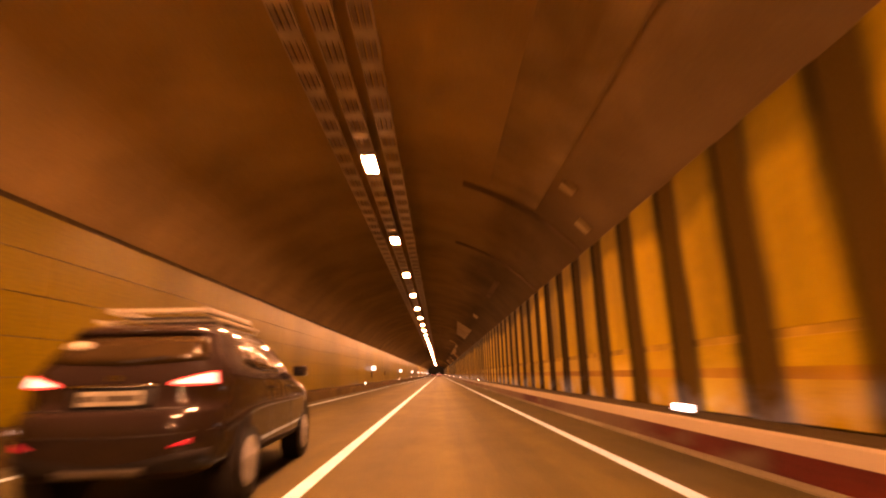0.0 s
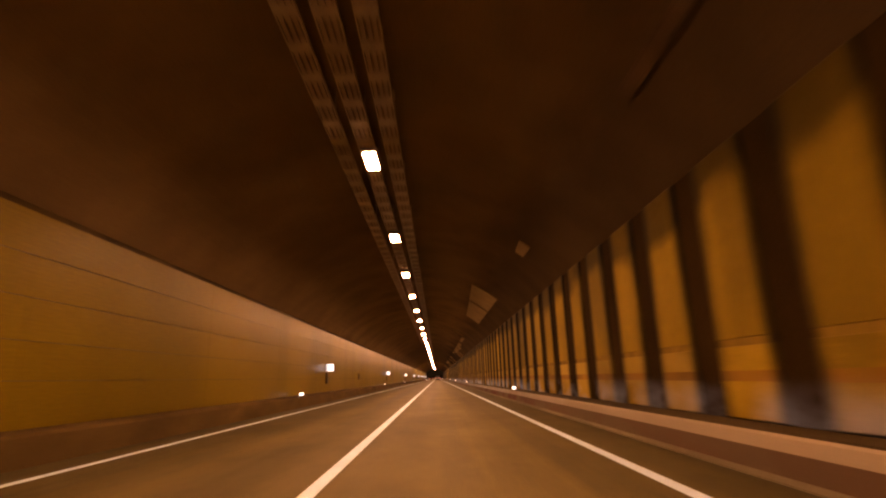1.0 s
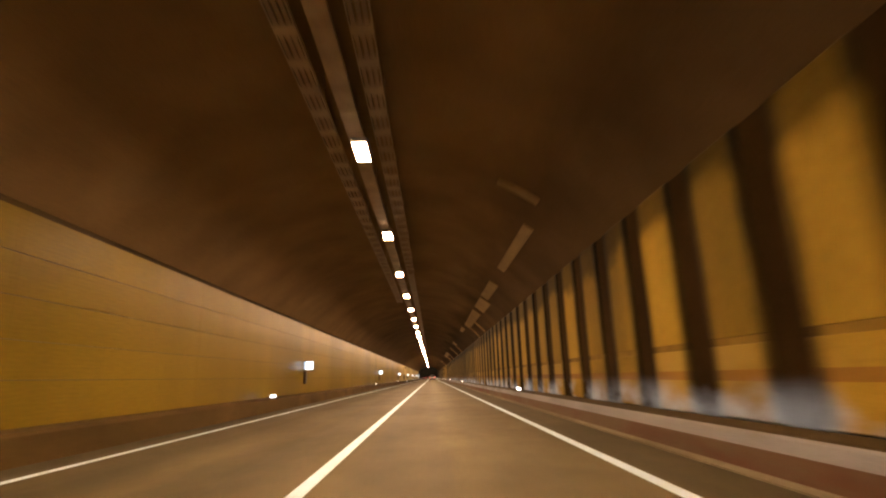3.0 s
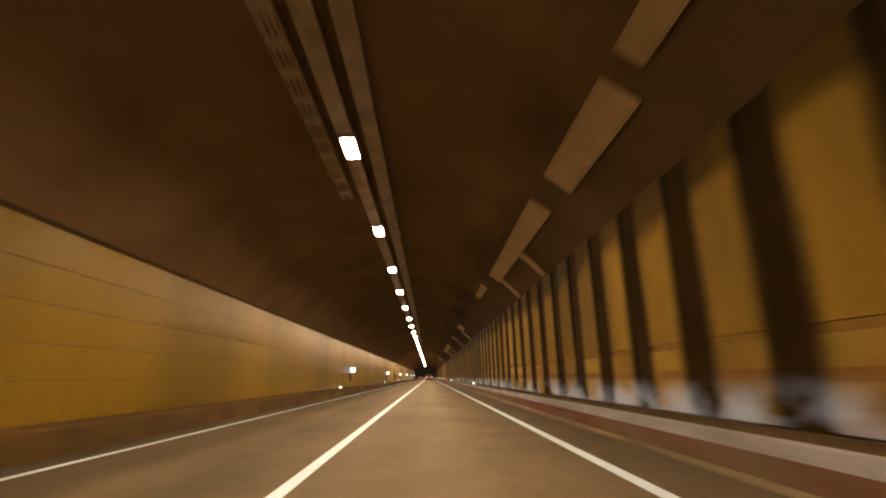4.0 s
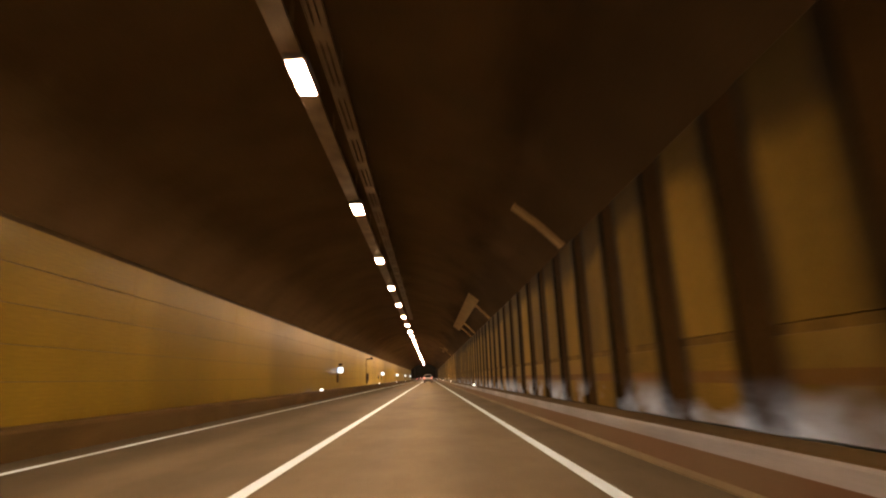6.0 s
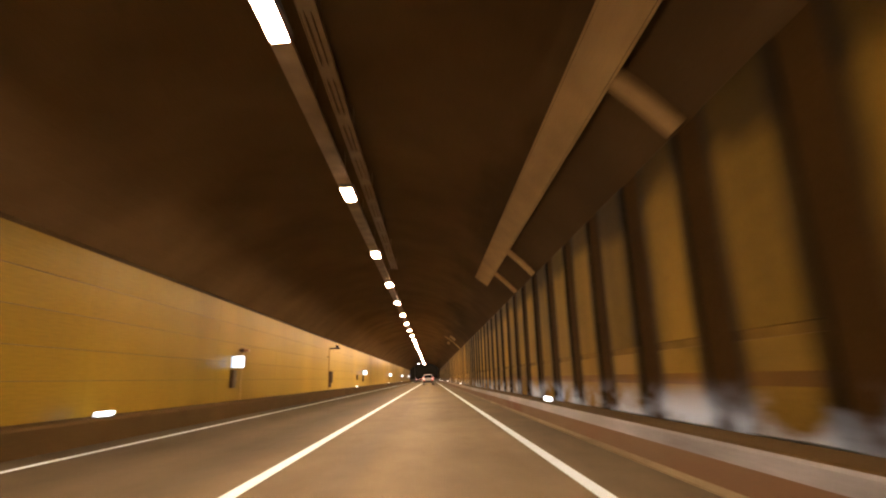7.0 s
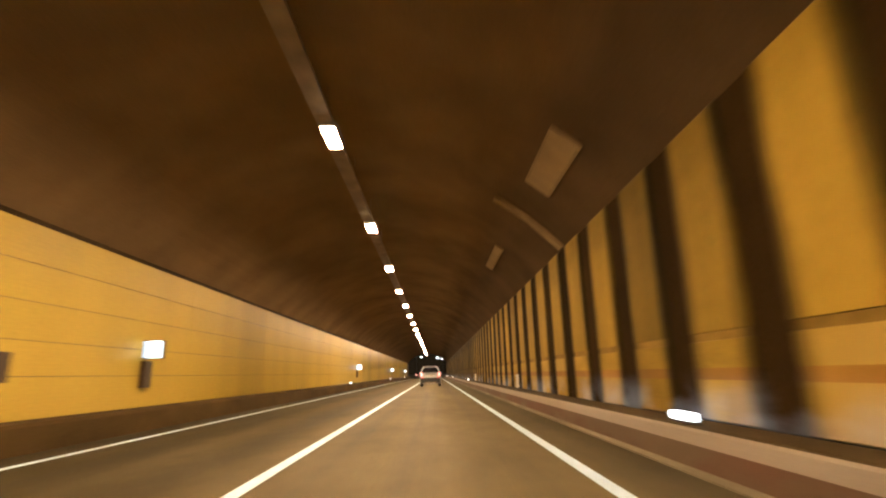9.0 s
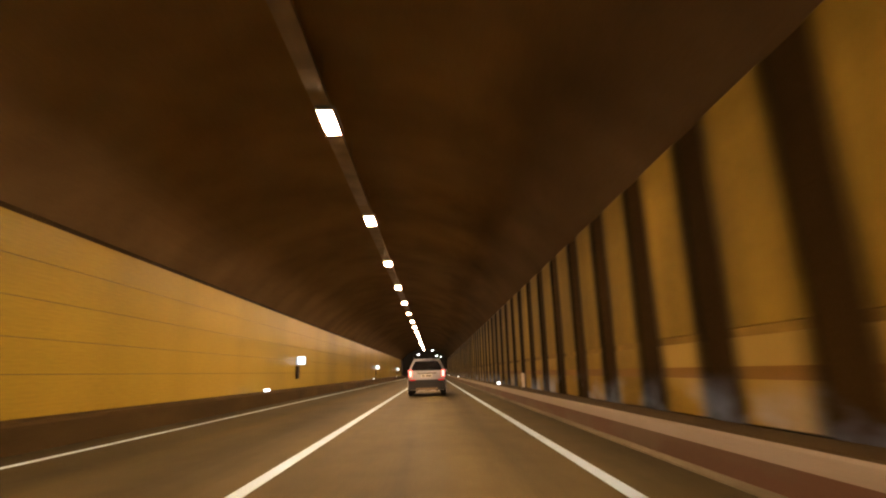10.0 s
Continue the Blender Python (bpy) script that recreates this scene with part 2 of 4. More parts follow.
def darker_lane(m, edge, stops):
    """Darkens the lane beyond the line at x = edge: (y, share of the colour lost)."""
    n, li = m.node_tree.nodes, m.node_tree.links
    geo, sep, across, along, ramp, mul, rest = (n.new("ShaderNode" + k) for k in ("NewGeometry", "SeparateXYZ", "MapRange", "MapRange", "ValToRGB", "Math", "Math"))
    li.new(geo.outputs["Position"], sep.inputs[0])
    li.new(sep.outputs[0], across.inputs[0])
    across.interpolation_type = "SMOOTHSTEP"
    across.inputs[1].default_value, across.inputs[2].default_value = edge - 0.9, edge + 0.2
    across.inputs[3].default_value, across.inputs[4].default_value = 1.0, 0.0
    li.new(sep.outputs[1], along.inputs[0])
    along.inputs[1].default_value, along.inputs[2].default_value = Y0, Y1
    li.new(along.outputs[0], ramp.inputs[0])
    els = ramp.color_ramp.elements
    while len(els) < len(stops):
        els.new(0.5)
    for e, (y, v) in zip(els, stops):
        e.position, e.color = (y - Y0) / (Y1 - Y0), (v, v, v, 1)
    mul.operation, rest.operation = "MULTIPLY", "SUBTRACT"
    li.new(across.outputs[0], mul.inputs[0])
    li.new(ramp.outputs[0], mul.inputs[1])
    rest.inputs[0].default_value = 1.0
    li.new(mul.outputs[0], rest.inputs[1])
    multiply(m, rest.outputs[0])


def mottle(m, scale, least, most):
    """Worn and patched blotches, a little longer than wide."""
    n, li = m.node_tree.nodes, m.node_tree.links
    geo, mp, nz, mr = (n.new("ShaderNode" + k) for k in ("NewGeometry", "Mapping", "TexNoise", "MapRange"))
    mp.inputs["Scale"].default_value = (1, 0.55, 1)
    li.new(geo.outputs["Position"], mp.inputs[0])
    li.new(mp.outputs[0], nz.inputs[0])
    nz.inputs["Scale"].default_value, nz.inputs["Detail"].default_value, nz.inputs["Roughness"].default_value = scale, 6, 0.62
    mr.inputs[1].default_value, mr.inputs[2].default_value = 0.34, 0.66
    mr.inputs[3].default_value, mr.inputs[4].default_value = least, most
    li.new(nz.outputs[0], mr.inputs[0])
    multiply(m, mr.outputs[0])


def tile_courses(m, step, depth):
    """Faint level lines of small tile courses."""
    n, li = m.node_tree.nodes, m.node_tree.links
    geo, mp, wv, mr = (n.new("ShaderNode" + k) for k in ("NewGeometry", "Mapping", "TexWave", "MapRange"))
    mp.inputs["Scale"].default_value = (0, 0.02, 1)
    li.new(geo.outputs["Position"], mp.inputs[0])
    wv.bands_direction = "Z"
    wv.inputs["Scale"].default_value = 0.314 / step
    wv.inputs["Distortion"].default_value, wv.inputs["Detail"].default_value = 1.2, 3
    li.new(mp.outputs[0], wv.inputs[0])
    mr.inputs[3].default_value, mr.inputs[4].default_value = 1 - depth, 1.0
    li.new(wv.outputs[0], mr.inputs[0])
    multiply(m, mr.outputs[0])


def headlit_foot(m, colour, low, high, most, stops):
    """Headlight glow painted in pale ragged patches, strongest at the foot of a wall."""
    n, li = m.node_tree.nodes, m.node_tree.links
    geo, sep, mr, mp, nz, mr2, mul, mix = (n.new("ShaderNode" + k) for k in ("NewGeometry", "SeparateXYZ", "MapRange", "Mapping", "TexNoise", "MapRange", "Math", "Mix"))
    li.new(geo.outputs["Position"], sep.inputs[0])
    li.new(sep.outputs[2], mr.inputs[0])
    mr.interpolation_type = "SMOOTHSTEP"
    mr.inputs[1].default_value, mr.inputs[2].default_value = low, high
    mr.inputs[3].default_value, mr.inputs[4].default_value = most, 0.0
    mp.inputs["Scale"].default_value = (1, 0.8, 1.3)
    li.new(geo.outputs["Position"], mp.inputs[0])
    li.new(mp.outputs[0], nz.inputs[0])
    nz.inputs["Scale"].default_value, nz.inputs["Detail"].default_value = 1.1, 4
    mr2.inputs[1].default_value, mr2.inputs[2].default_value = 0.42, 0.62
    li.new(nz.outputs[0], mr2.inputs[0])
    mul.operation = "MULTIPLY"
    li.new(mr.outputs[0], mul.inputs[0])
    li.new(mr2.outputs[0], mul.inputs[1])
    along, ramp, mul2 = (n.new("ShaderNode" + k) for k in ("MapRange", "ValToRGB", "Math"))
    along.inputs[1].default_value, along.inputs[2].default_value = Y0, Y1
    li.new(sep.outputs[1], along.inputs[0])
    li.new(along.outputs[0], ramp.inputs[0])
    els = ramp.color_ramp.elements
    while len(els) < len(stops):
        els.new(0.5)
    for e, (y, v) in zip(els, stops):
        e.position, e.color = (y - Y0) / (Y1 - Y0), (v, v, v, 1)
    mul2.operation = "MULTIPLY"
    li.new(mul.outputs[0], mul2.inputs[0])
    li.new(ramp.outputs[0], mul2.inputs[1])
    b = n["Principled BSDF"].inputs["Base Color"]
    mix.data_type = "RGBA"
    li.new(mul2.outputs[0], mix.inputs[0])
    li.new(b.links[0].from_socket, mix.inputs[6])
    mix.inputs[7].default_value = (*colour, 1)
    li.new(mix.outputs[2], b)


def shaded_head(m, low, high, most, stops):
    """Ragged dark clouds, thickest on the head of a wall: dimness painted into the colour."""
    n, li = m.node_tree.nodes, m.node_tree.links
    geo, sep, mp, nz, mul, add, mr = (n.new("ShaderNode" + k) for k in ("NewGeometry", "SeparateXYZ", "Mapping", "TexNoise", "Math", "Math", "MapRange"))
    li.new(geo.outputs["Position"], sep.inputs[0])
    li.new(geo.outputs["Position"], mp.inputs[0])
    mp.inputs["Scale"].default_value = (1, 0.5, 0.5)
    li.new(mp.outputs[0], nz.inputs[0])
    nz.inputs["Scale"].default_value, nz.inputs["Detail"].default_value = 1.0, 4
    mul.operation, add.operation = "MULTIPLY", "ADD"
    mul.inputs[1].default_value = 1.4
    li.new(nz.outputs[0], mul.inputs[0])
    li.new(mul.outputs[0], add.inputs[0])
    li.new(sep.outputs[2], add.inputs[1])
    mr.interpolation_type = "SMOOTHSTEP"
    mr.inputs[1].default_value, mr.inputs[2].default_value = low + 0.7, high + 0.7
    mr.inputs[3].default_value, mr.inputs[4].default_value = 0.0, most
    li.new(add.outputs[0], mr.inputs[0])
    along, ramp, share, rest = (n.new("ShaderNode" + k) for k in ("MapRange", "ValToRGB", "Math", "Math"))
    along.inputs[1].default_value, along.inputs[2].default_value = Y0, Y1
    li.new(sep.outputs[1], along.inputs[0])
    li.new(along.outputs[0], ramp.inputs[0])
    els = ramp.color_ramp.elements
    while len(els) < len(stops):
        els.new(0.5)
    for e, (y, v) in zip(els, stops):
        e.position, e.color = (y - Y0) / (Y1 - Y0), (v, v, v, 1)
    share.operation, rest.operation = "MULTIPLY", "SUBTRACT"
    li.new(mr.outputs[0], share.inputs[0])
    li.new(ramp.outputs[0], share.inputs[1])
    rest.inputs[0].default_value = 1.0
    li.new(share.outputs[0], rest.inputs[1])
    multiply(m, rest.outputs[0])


def shaded_side(m, near, far, most):
    """Shade painted raggedly across the vault, thickening from near to far."""
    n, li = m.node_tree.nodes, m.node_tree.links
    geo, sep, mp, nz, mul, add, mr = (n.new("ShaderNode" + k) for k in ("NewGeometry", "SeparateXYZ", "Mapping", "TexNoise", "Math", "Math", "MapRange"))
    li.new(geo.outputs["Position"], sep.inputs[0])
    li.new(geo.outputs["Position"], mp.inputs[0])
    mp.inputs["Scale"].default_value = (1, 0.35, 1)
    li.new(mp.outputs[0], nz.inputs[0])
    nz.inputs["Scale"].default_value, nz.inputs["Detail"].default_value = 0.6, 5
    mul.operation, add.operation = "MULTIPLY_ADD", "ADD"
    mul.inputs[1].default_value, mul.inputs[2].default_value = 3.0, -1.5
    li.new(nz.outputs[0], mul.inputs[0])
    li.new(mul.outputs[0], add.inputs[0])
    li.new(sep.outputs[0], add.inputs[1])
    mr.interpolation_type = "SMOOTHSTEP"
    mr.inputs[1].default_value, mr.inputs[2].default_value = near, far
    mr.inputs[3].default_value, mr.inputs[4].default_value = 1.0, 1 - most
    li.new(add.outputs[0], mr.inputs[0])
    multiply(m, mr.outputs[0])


tile_courses(PANEL, 0.075, 0.035)
# Lamp scallops on the cream wall, painted as soft upright bands.
dirt_light_bands(PANEL, 0.17, 0.70)
# Road turns greyer midway: whiter headlight light is put into its colour.
wear_light_along(ASPHALT, (0.135, 0.118, 0.088), ((-45, 1), (30, 0.95), (60, 0.7), (85, 0.4), (120, 0.3), (165, 0.3), (180, 0.55), (200, 0.85), (330, 0.9)))
# Lighter right lane carries headlight glow painted into the road colour.
tracks_and_glow(ASPHALT)
mottle(ASPHALT, 0.45, 0.80, 1.16)
mottle(ASPHALT, 2.2, 0.92, 1.06)
darker_lane(ASPHALT, -1.9, ((-45, 0.0), (120, 0.0), (155, 0.25), (172, 0.48), (190, 0.35), (215, 0.2), (330, 0.2)))
grime_light_along(KERB_BROWN, ((-45, 1.0), (120, 1.0), (155, 0.75), (175, 0.6), (195, 0.75), (330, 0.8)))
# Vault is brighter near the start: lamp glare put into its colour.
grime_light_along(CONCRETE, ((-45, 1.0), (8, 1.0), (14, 0.62), (24, 0.42), (40, 0.38), (80, 0.50), (100, 0.40), (118, 0.28), (150, 0.32), (185, 0.32), (196, 0.52), (215, 0.52), (330, 0.22)))
# Right side of the vault darkened in colour in place of weaker light.
shaded_side(CONCRETE, 0.7, 2.8, 0.55)
wear_light_along(RED, (0.105, 0.075, 0.042), ((-45, 1), (8.2, 1), (9.4, 0.2), (14.6, 0.2), (15.6, 1), (19.5, 1), (21, 0.25), (36, 0.3), (44, 0.8), (54, 0.9), (62, 0.6), (76, 0.35), (88, 0.35), (95, 0.85), (102, 0.6), (108, 0.3), (116, 0.5), (124, 0.4), (132, 0.12), (158, 0.2), (162, 0.5), (168, 0.4), (180, 0.2), (196, 0.4), (330, 0.3)))
grime_light_along(KERB, ((-45, 0.95), (8.2, 1.0), (9.4, 0.55), (14.6, 0.55), (15.6, 0.95), (19.6, 0.95), (21, 0.6), (34, 0.6), (45, 0.95), (168, 0.95), (181, 0.6), (190, 0.5), (330, 0.5)))
# Kerb turns bluish midway: white headlight tint put into its colour.
wear_light_along(KERB, (0.36, 0.285, 0.185), ((-45, 0), (16, 0.1), (40, 0.55), (70, 0.9), (170, 1.0), (190, 0.5), (330, 0.3)))
grime_light_along(GALV, ((-45, 1.0), (15, 1.0), (30, 0.75), (60, 0.72), (150, 0.68), (195, 0.55), (330, 0.45)))
# Lamp sheen on the left wall, painted as a paler stretch.
wear_light_along(PANEL, (0.84, 0.66, 0.17), ((-45, 1), (150, 1), (172, 0.85), (184, 0.6), (199, 0.65), (207, 0.95), (220, 0.9), (235, 0.7), (250, 0.85), (330, 1)))
# Left wall brightness at each stretch is painted into the panels.
grime_light_along(PANEL, ((-45, 0.34), (10, 0.33), (26, 0.28), (40, 0.32), (75, 0.35), (130, 0.33), (150, 0.33), (165, 0.38), (174, 0.52), (184, 0.84), (198, 0.82), (206, 0.54), (214, 0.60), (230, 0.85), (245, 0.5), (330, 0.36)))
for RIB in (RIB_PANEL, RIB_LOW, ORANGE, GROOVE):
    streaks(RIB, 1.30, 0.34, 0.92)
    # Brightness and dimming of the right wall by stretch, painted into the panels.
    grime_light_along(RIB, ((-45, 1.0), (9, 1.0), (15, 0.75), (24, 0.56), (38, 0.60), (45, 0.43), (56, 0.56), (80, 0.44), (95, 0.42), (106, 0.48), (112, 0.38), (118, 0.20), (128, 0.25), (150, 0.27), (172, 0.31), (179, 0.18), (184, 0.21), (190, 0.58), (208, 0.66), (221, 0.5), (232, 0.22), (330, 0.18)))
# First strips are lighter: glare over them is put into the colour.
wear_light_along(RECESS, (0.13, 0.078, 0.018), ((-45, 0.6), (8, 0.7), (16, 1.0), (330, 1.0)))
dirt_light_bands(RIB_PANEL, 0.33, 0.62)
# Dim light on the panel heads is painted as shade.
shaded_head(RIB_PANEL, 3.15, 3.6, 0.68, ((-45, 0.6), (16, 0.7), (24, 1.0), (170, 1.0), (186, 0.25), (225, 0.25), (330, 0.8)))
# Headlight glow at the wall foot, painted as bluish-white patches.
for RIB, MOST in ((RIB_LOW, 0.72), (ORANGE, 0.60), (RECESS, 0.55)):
    headlit_foot(RIB, (0.38, 0.54, 0.86), 0.52, 1.05, MOST, ((-45, 0.15), (30, 0.35), (50, 0.6), (80, 0.85), (165, 1.0), (185, 0.4), (330, 0.2)))


# ---- helpers ----
def box(bm, x0, x1, y0, y1, z0, z1, bevel=0.0, mi=0):
    r = bmesh.ops.create_cube(bm, size=1)
    for v in r["verts"]:
        v.co = Vector(((x0 + x1) / 2 + v.co.x * (x1 - x0), (y0 + y1) / 2 + v.co.y * (y1 - y0), (z0 + z1) / 2 + v.co.z * (z1 - z0)))
    faces = {f for v in r["verts"] for f in v.link_faces}
    for f in faces:
        f.material_index = mi
    if bevel:
        es = list({e for v in r["verts"] for e in v.link_edges})
        bmesh.ops.bevel(bm, geom=es, offset=bevel, segments=2, affect="EDGES", profile=0.7)


def sweep(bm, profile, y0, y1, steps=1, closed=False, mi=None):
    """A profile of (x, z) drawn along y."""
    rings = []
    for i in range(steps + 1):
        y = y0 + (y1 - y0) * i / steps
        rings.append([bm.verts.new((x, y, z)) for x, z in profile])
    n = len(profile)
    for a, b in zip(rings, rings[1:]):
        for j in range(n if closed else n - 1):
            f = bm.faces.new((a[j], a[(j + 1) % n], b[(j + 1) % n], b[j]))
            if mi:
                f.material_index = mi[j]
    if closed:
        bm.faces.new(rings[0])
        bm.faces.new(list(reversed(rings[-1])))
    bmesh.ops.recalc_face_normals(bm, faces=bm.faces)
    return rings


def loft(bm, rings, mi=0):
    """Skin closed rings of points, with both ends capped."""
    vs = [[bm.verts.new(p) for p in r] for r in rings]
    n = len(vs[0])
    for a, b in zip(vs, vs[1:]):
        for j in range(n):
            f = bm.faces.new((a[j], a[(j + 1) % n], b[(j + 1) % n], b[j]))
            f.material_index = mi
    bm.faces.new(vs[0])
    bm.faces.new(list(reversed(vs[-1])))
    bmesh.ops.recalc_face_normals(bm, faces=bm.faces)


def mesh_of(name, bm, *mats, smooth=False):
    me = bpy.data.meshes.new(name)
    bm.to_mesh(me)
    bm.free()
    for m in mats:
        me.materials.append(m)
    if smooth:
        for p in me.polygons:
            p.use_smooth = True
    return me


def part(name, bm, material, parent=None, label="", smooth=False):
    ms = material if isinstance(material, (list, tuple)) else (material,)
    ob = new(name, mesh_of(name, bm, *ms, smooth=smooth))
    if parent:
        ob.parent = parent
    if label:
        ob["label"] = label
    return ob


def place(name, x, y, z):
    ob = new(name)
    ob.location = (x, y, z)
    return ob


def structure(name, bm, material, label, category):
    return tagged(part(name, bm, material), label, category, kind="structure")


def arc(x):
    """Height of the ceiling at x."""
    return ARC_Z + math.sqrt(max(ARC_R ** 2 - (x - XC) ** 2, 0))


def normal_at(x):
    return Vector((XC - x, 0, ARC_Z - arc(x))).normalized()


# ---- ground and road ----
bm = bmesh.new()
bmesh.ops.create_grid(bm, x_segments=8, y_segments=24, size=0.5)
for v in bm.verts:
    v.co = Vector((v.co.x * 1600, 900 + v.co.y * 2400, -0.06))
structure("ground", bm, SOIL, "dark bare ground under the night sky", "ground")
bm = bmesh.new()
box(bm, KERB_L - 0.3, KERB_R + 0.3, Y0, Y1 + 400, -0.05, 0.0)
structure("road", bm, ASPHALT, "worn grey asphalt roadway with darker wheel tracks", "road")
for x, w, lab in ((-1.8, 0.17, "solid white line between the two lanes"), (1.8, 0.155, "solid white edge line along the shoulder"), (-5.6, 0.14, "thin white edge line beside the kerb")):
    bm = bmesh.new()
    box(bm, x - w / 2, x + w / 2, Y0, Y1 + 250, -0.01, 0.004)
    structure("lane_line", bm, PAINT, lab, "road marking")

# ---- walkways ----
bm = bmesh.new()
sweep(bm, [(KERB_R - 0.01, 0.0), (KERB_R - 0.005, 0.10), (KERB_R, 0.285), (KERB_R + 0.01, 0.42), (KERB_R + 0.025, 0.45), (KERB_R + 0.06, 0.465), (WALL_R + 0.4, 0.475)], Y0, Y1, 1,
      mi=[1, 1, 0, 0, 2, 2])
structure("walkway_right", bm, (KERB, RED, KERB_DARK), "beige concrete walkway kerb with a worn red painted foot", "kerb")
bm = bmesh.new()
sweep(bm, [(KERB_L + 0.02, 0.0), (KERB_L, 0.42), (KERB_L - 0.04, 0.47), (WALL_L - 0.4, 0.48)], Y0, Y1, 1)
structure("walkway_left", bm, KERB_BROWN, "grimy dark concrete walkway kerb below the panelled wall", "kerb")
bm = bmesh.new()
sweep(bm, [(KERB_R - 0.085, -0.01), (KERB_R - 0.08, 0.02), (KERB_R - 0.05, 0.04), (KERB_R - 0.012, 0.055), (KERB_R - 0.012, -0.01)], Y0, Y1, 1, closed=True)
structure("gutter", bm, GUTTER, "narrow pale concrete gutter strip at the kerb", "gutter")

# ---- ceiling ----
bm = bmesh.new()
prof = []
for i in range(41):
    x = XC - 5.4 + 10.8 * i / 40
    prof.append((x, arc(x)))
prof = [(XC - 5.4, -0.05)] + prof + [(XC + 5.4, -0.05)]
out = [(x + (0.5 if x > XC else -0.5), z) if z < 3 else (XC + (x - XC) * 1.08, ARC_Z + (z - ARC_Z) * 1.08) for x, z in reversed(prof)]
sweep(bm, prof + out, Y0, Y1, 1, closed=True)
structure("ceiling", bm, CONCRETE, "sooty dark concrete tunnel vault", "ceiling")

# ---- ceiling trays ----
def tray(x0, x1, z, y0, y1, pitch, plate, label, rail=GALV):
    t = tagged(place("cable_tray", (x0 + x1) / 2, y0, z), label, "cable tray", "cable trays under the crown")
    cx = (x0 + x1) / 2
    for x in (x0, x1):
        bm = bmesh.new()
        box(bm, x - cx - 0.01, x - cx + 0.01, 0, y1 - y0, -0.025, 0.05)
        part("side_rail", bm, rail, t)
    bm = bmesh.new()
    y = 0.1
    while y + plate < y1 - y0:
        box(bm, x0 - cx + 0.011, x1 - cx - 0.011, y, y + plate, -0.03, -0.012)
        y += pitch
    tagged(part("rung_plate", bm, GALV, t), kind="stuff")
    bm = bmesh.new()
    for k in (-0.1, 0.0, 0.09):
        box(bm, k - 0.03, k + 0.03, 0, y1 - y0, -0.01, 0.05)
    part("cable", bm, CABLE, t)
    bm = bmesh.new()
    y = 1.0
    while y < y1 - y0:
        for x in (x0, x1):
            box(bm, x - cx - 0.008, x - cx + 0.008, y - 0.008, y + 0.008, 0.05, arc(x) - z + 0.03)
        y += 3.33
    tagged(part("hanger_rod", bm, GALV, t), kind="stuff")


tray(-2.62, -2.30, 6.02, Y0, 95.0, 0.80, 0.32, "galvanised ladder cable tray with spaced plates")
tray(-2.08, -1.74, 6.00, Y0, 62.0, 0.80, 0.32, "galvanised ladder cable tray carrying the lamps")
tray(-2.07, -1.76, 6.00, 62.2, Y1 - 1, 2.40, 2.37, "closed galvanised cable tray carrying the lamps")
tray(-1.52, -1.19, 6.02, Y0, 85.0, 0.80, 0.32, "galvanised ladder cable tray with spaced plates")
tray(-1.52, -1.22, 6.02, 85.2, 119.0, 2.40, 2.37, "closed galvanised cable tray beside the lamps")
tray(-1.50, -1.24, 6.02, 120.0, 168.0, 1.60, 0.45, "sooty ladder tray with sparse galvanised plates ending midway", CABLE)

# ---- lamps ----
OFFS = ((0, -0.11), (1, 0.16), (3, 0.14), (4, 0.02), (6, -0.28), (7, -0.24), (8, -0.04), (11, 0.34), (12, 0.42), (13, 0.18), (15, -0.55), (17, -0.1), (21, -0.07), (23, 0.27), (25, 0.2), (26, 0.06), (28, -0.21), (29, -0.16), (31, 0.1), (34, 0.0))


def make_lamp():
    t = place("tunnel_lamp", 0, 0, 0)
    bm = bmesh.new()
    box(bm, -0.19, 0.19, -0.46, 0.46, 0.0, 0.11, 0.02)
    part("housing", bm, HOUSING, t)
    bm = bmesh.new()
    box(bm, -0.135, 0.135, -0.41, 0.41, -0.012, 0.004, 0.004)
    part("lens", bm, LENS, t, "glowing sodium lens")
    # Skirts added to keep lamp light off the vault and wall heads.
    for x in (-0.15, 0.15):
        bm = bmesh.new()
        box(bm, x - 0.008, x + 0.008, -0.45, 0.45, -0.042, -0.001, 0.003)
        part("added_baffle", bm, HOUSING, t)
    for y in (-0.3, 0.3):
        bm = bmesh.new()
        box(bm, -0.02, 0.02, y - 0.02, y + 0.02, 0.112, 0.16)
        part("bracket", bm, GALV, t)
    return tagged(t, "glowing yellow tunnel lamp hung under the cable tray", "lamp", "row of tunnel lamps")


lamp = None
for k in range(-7, 48):
    y = 11.034 + 6.661 * k + float(np.interp(k, [a for a, _ in OFFS], [b for _, b in OFFS]))
    m = pose(-1.85, y, 5.85)
    if lamp is None:
        lamp = make_lamp()
        lamp.matrix_basis = m
    else:
        copy_thing(lamp, m)


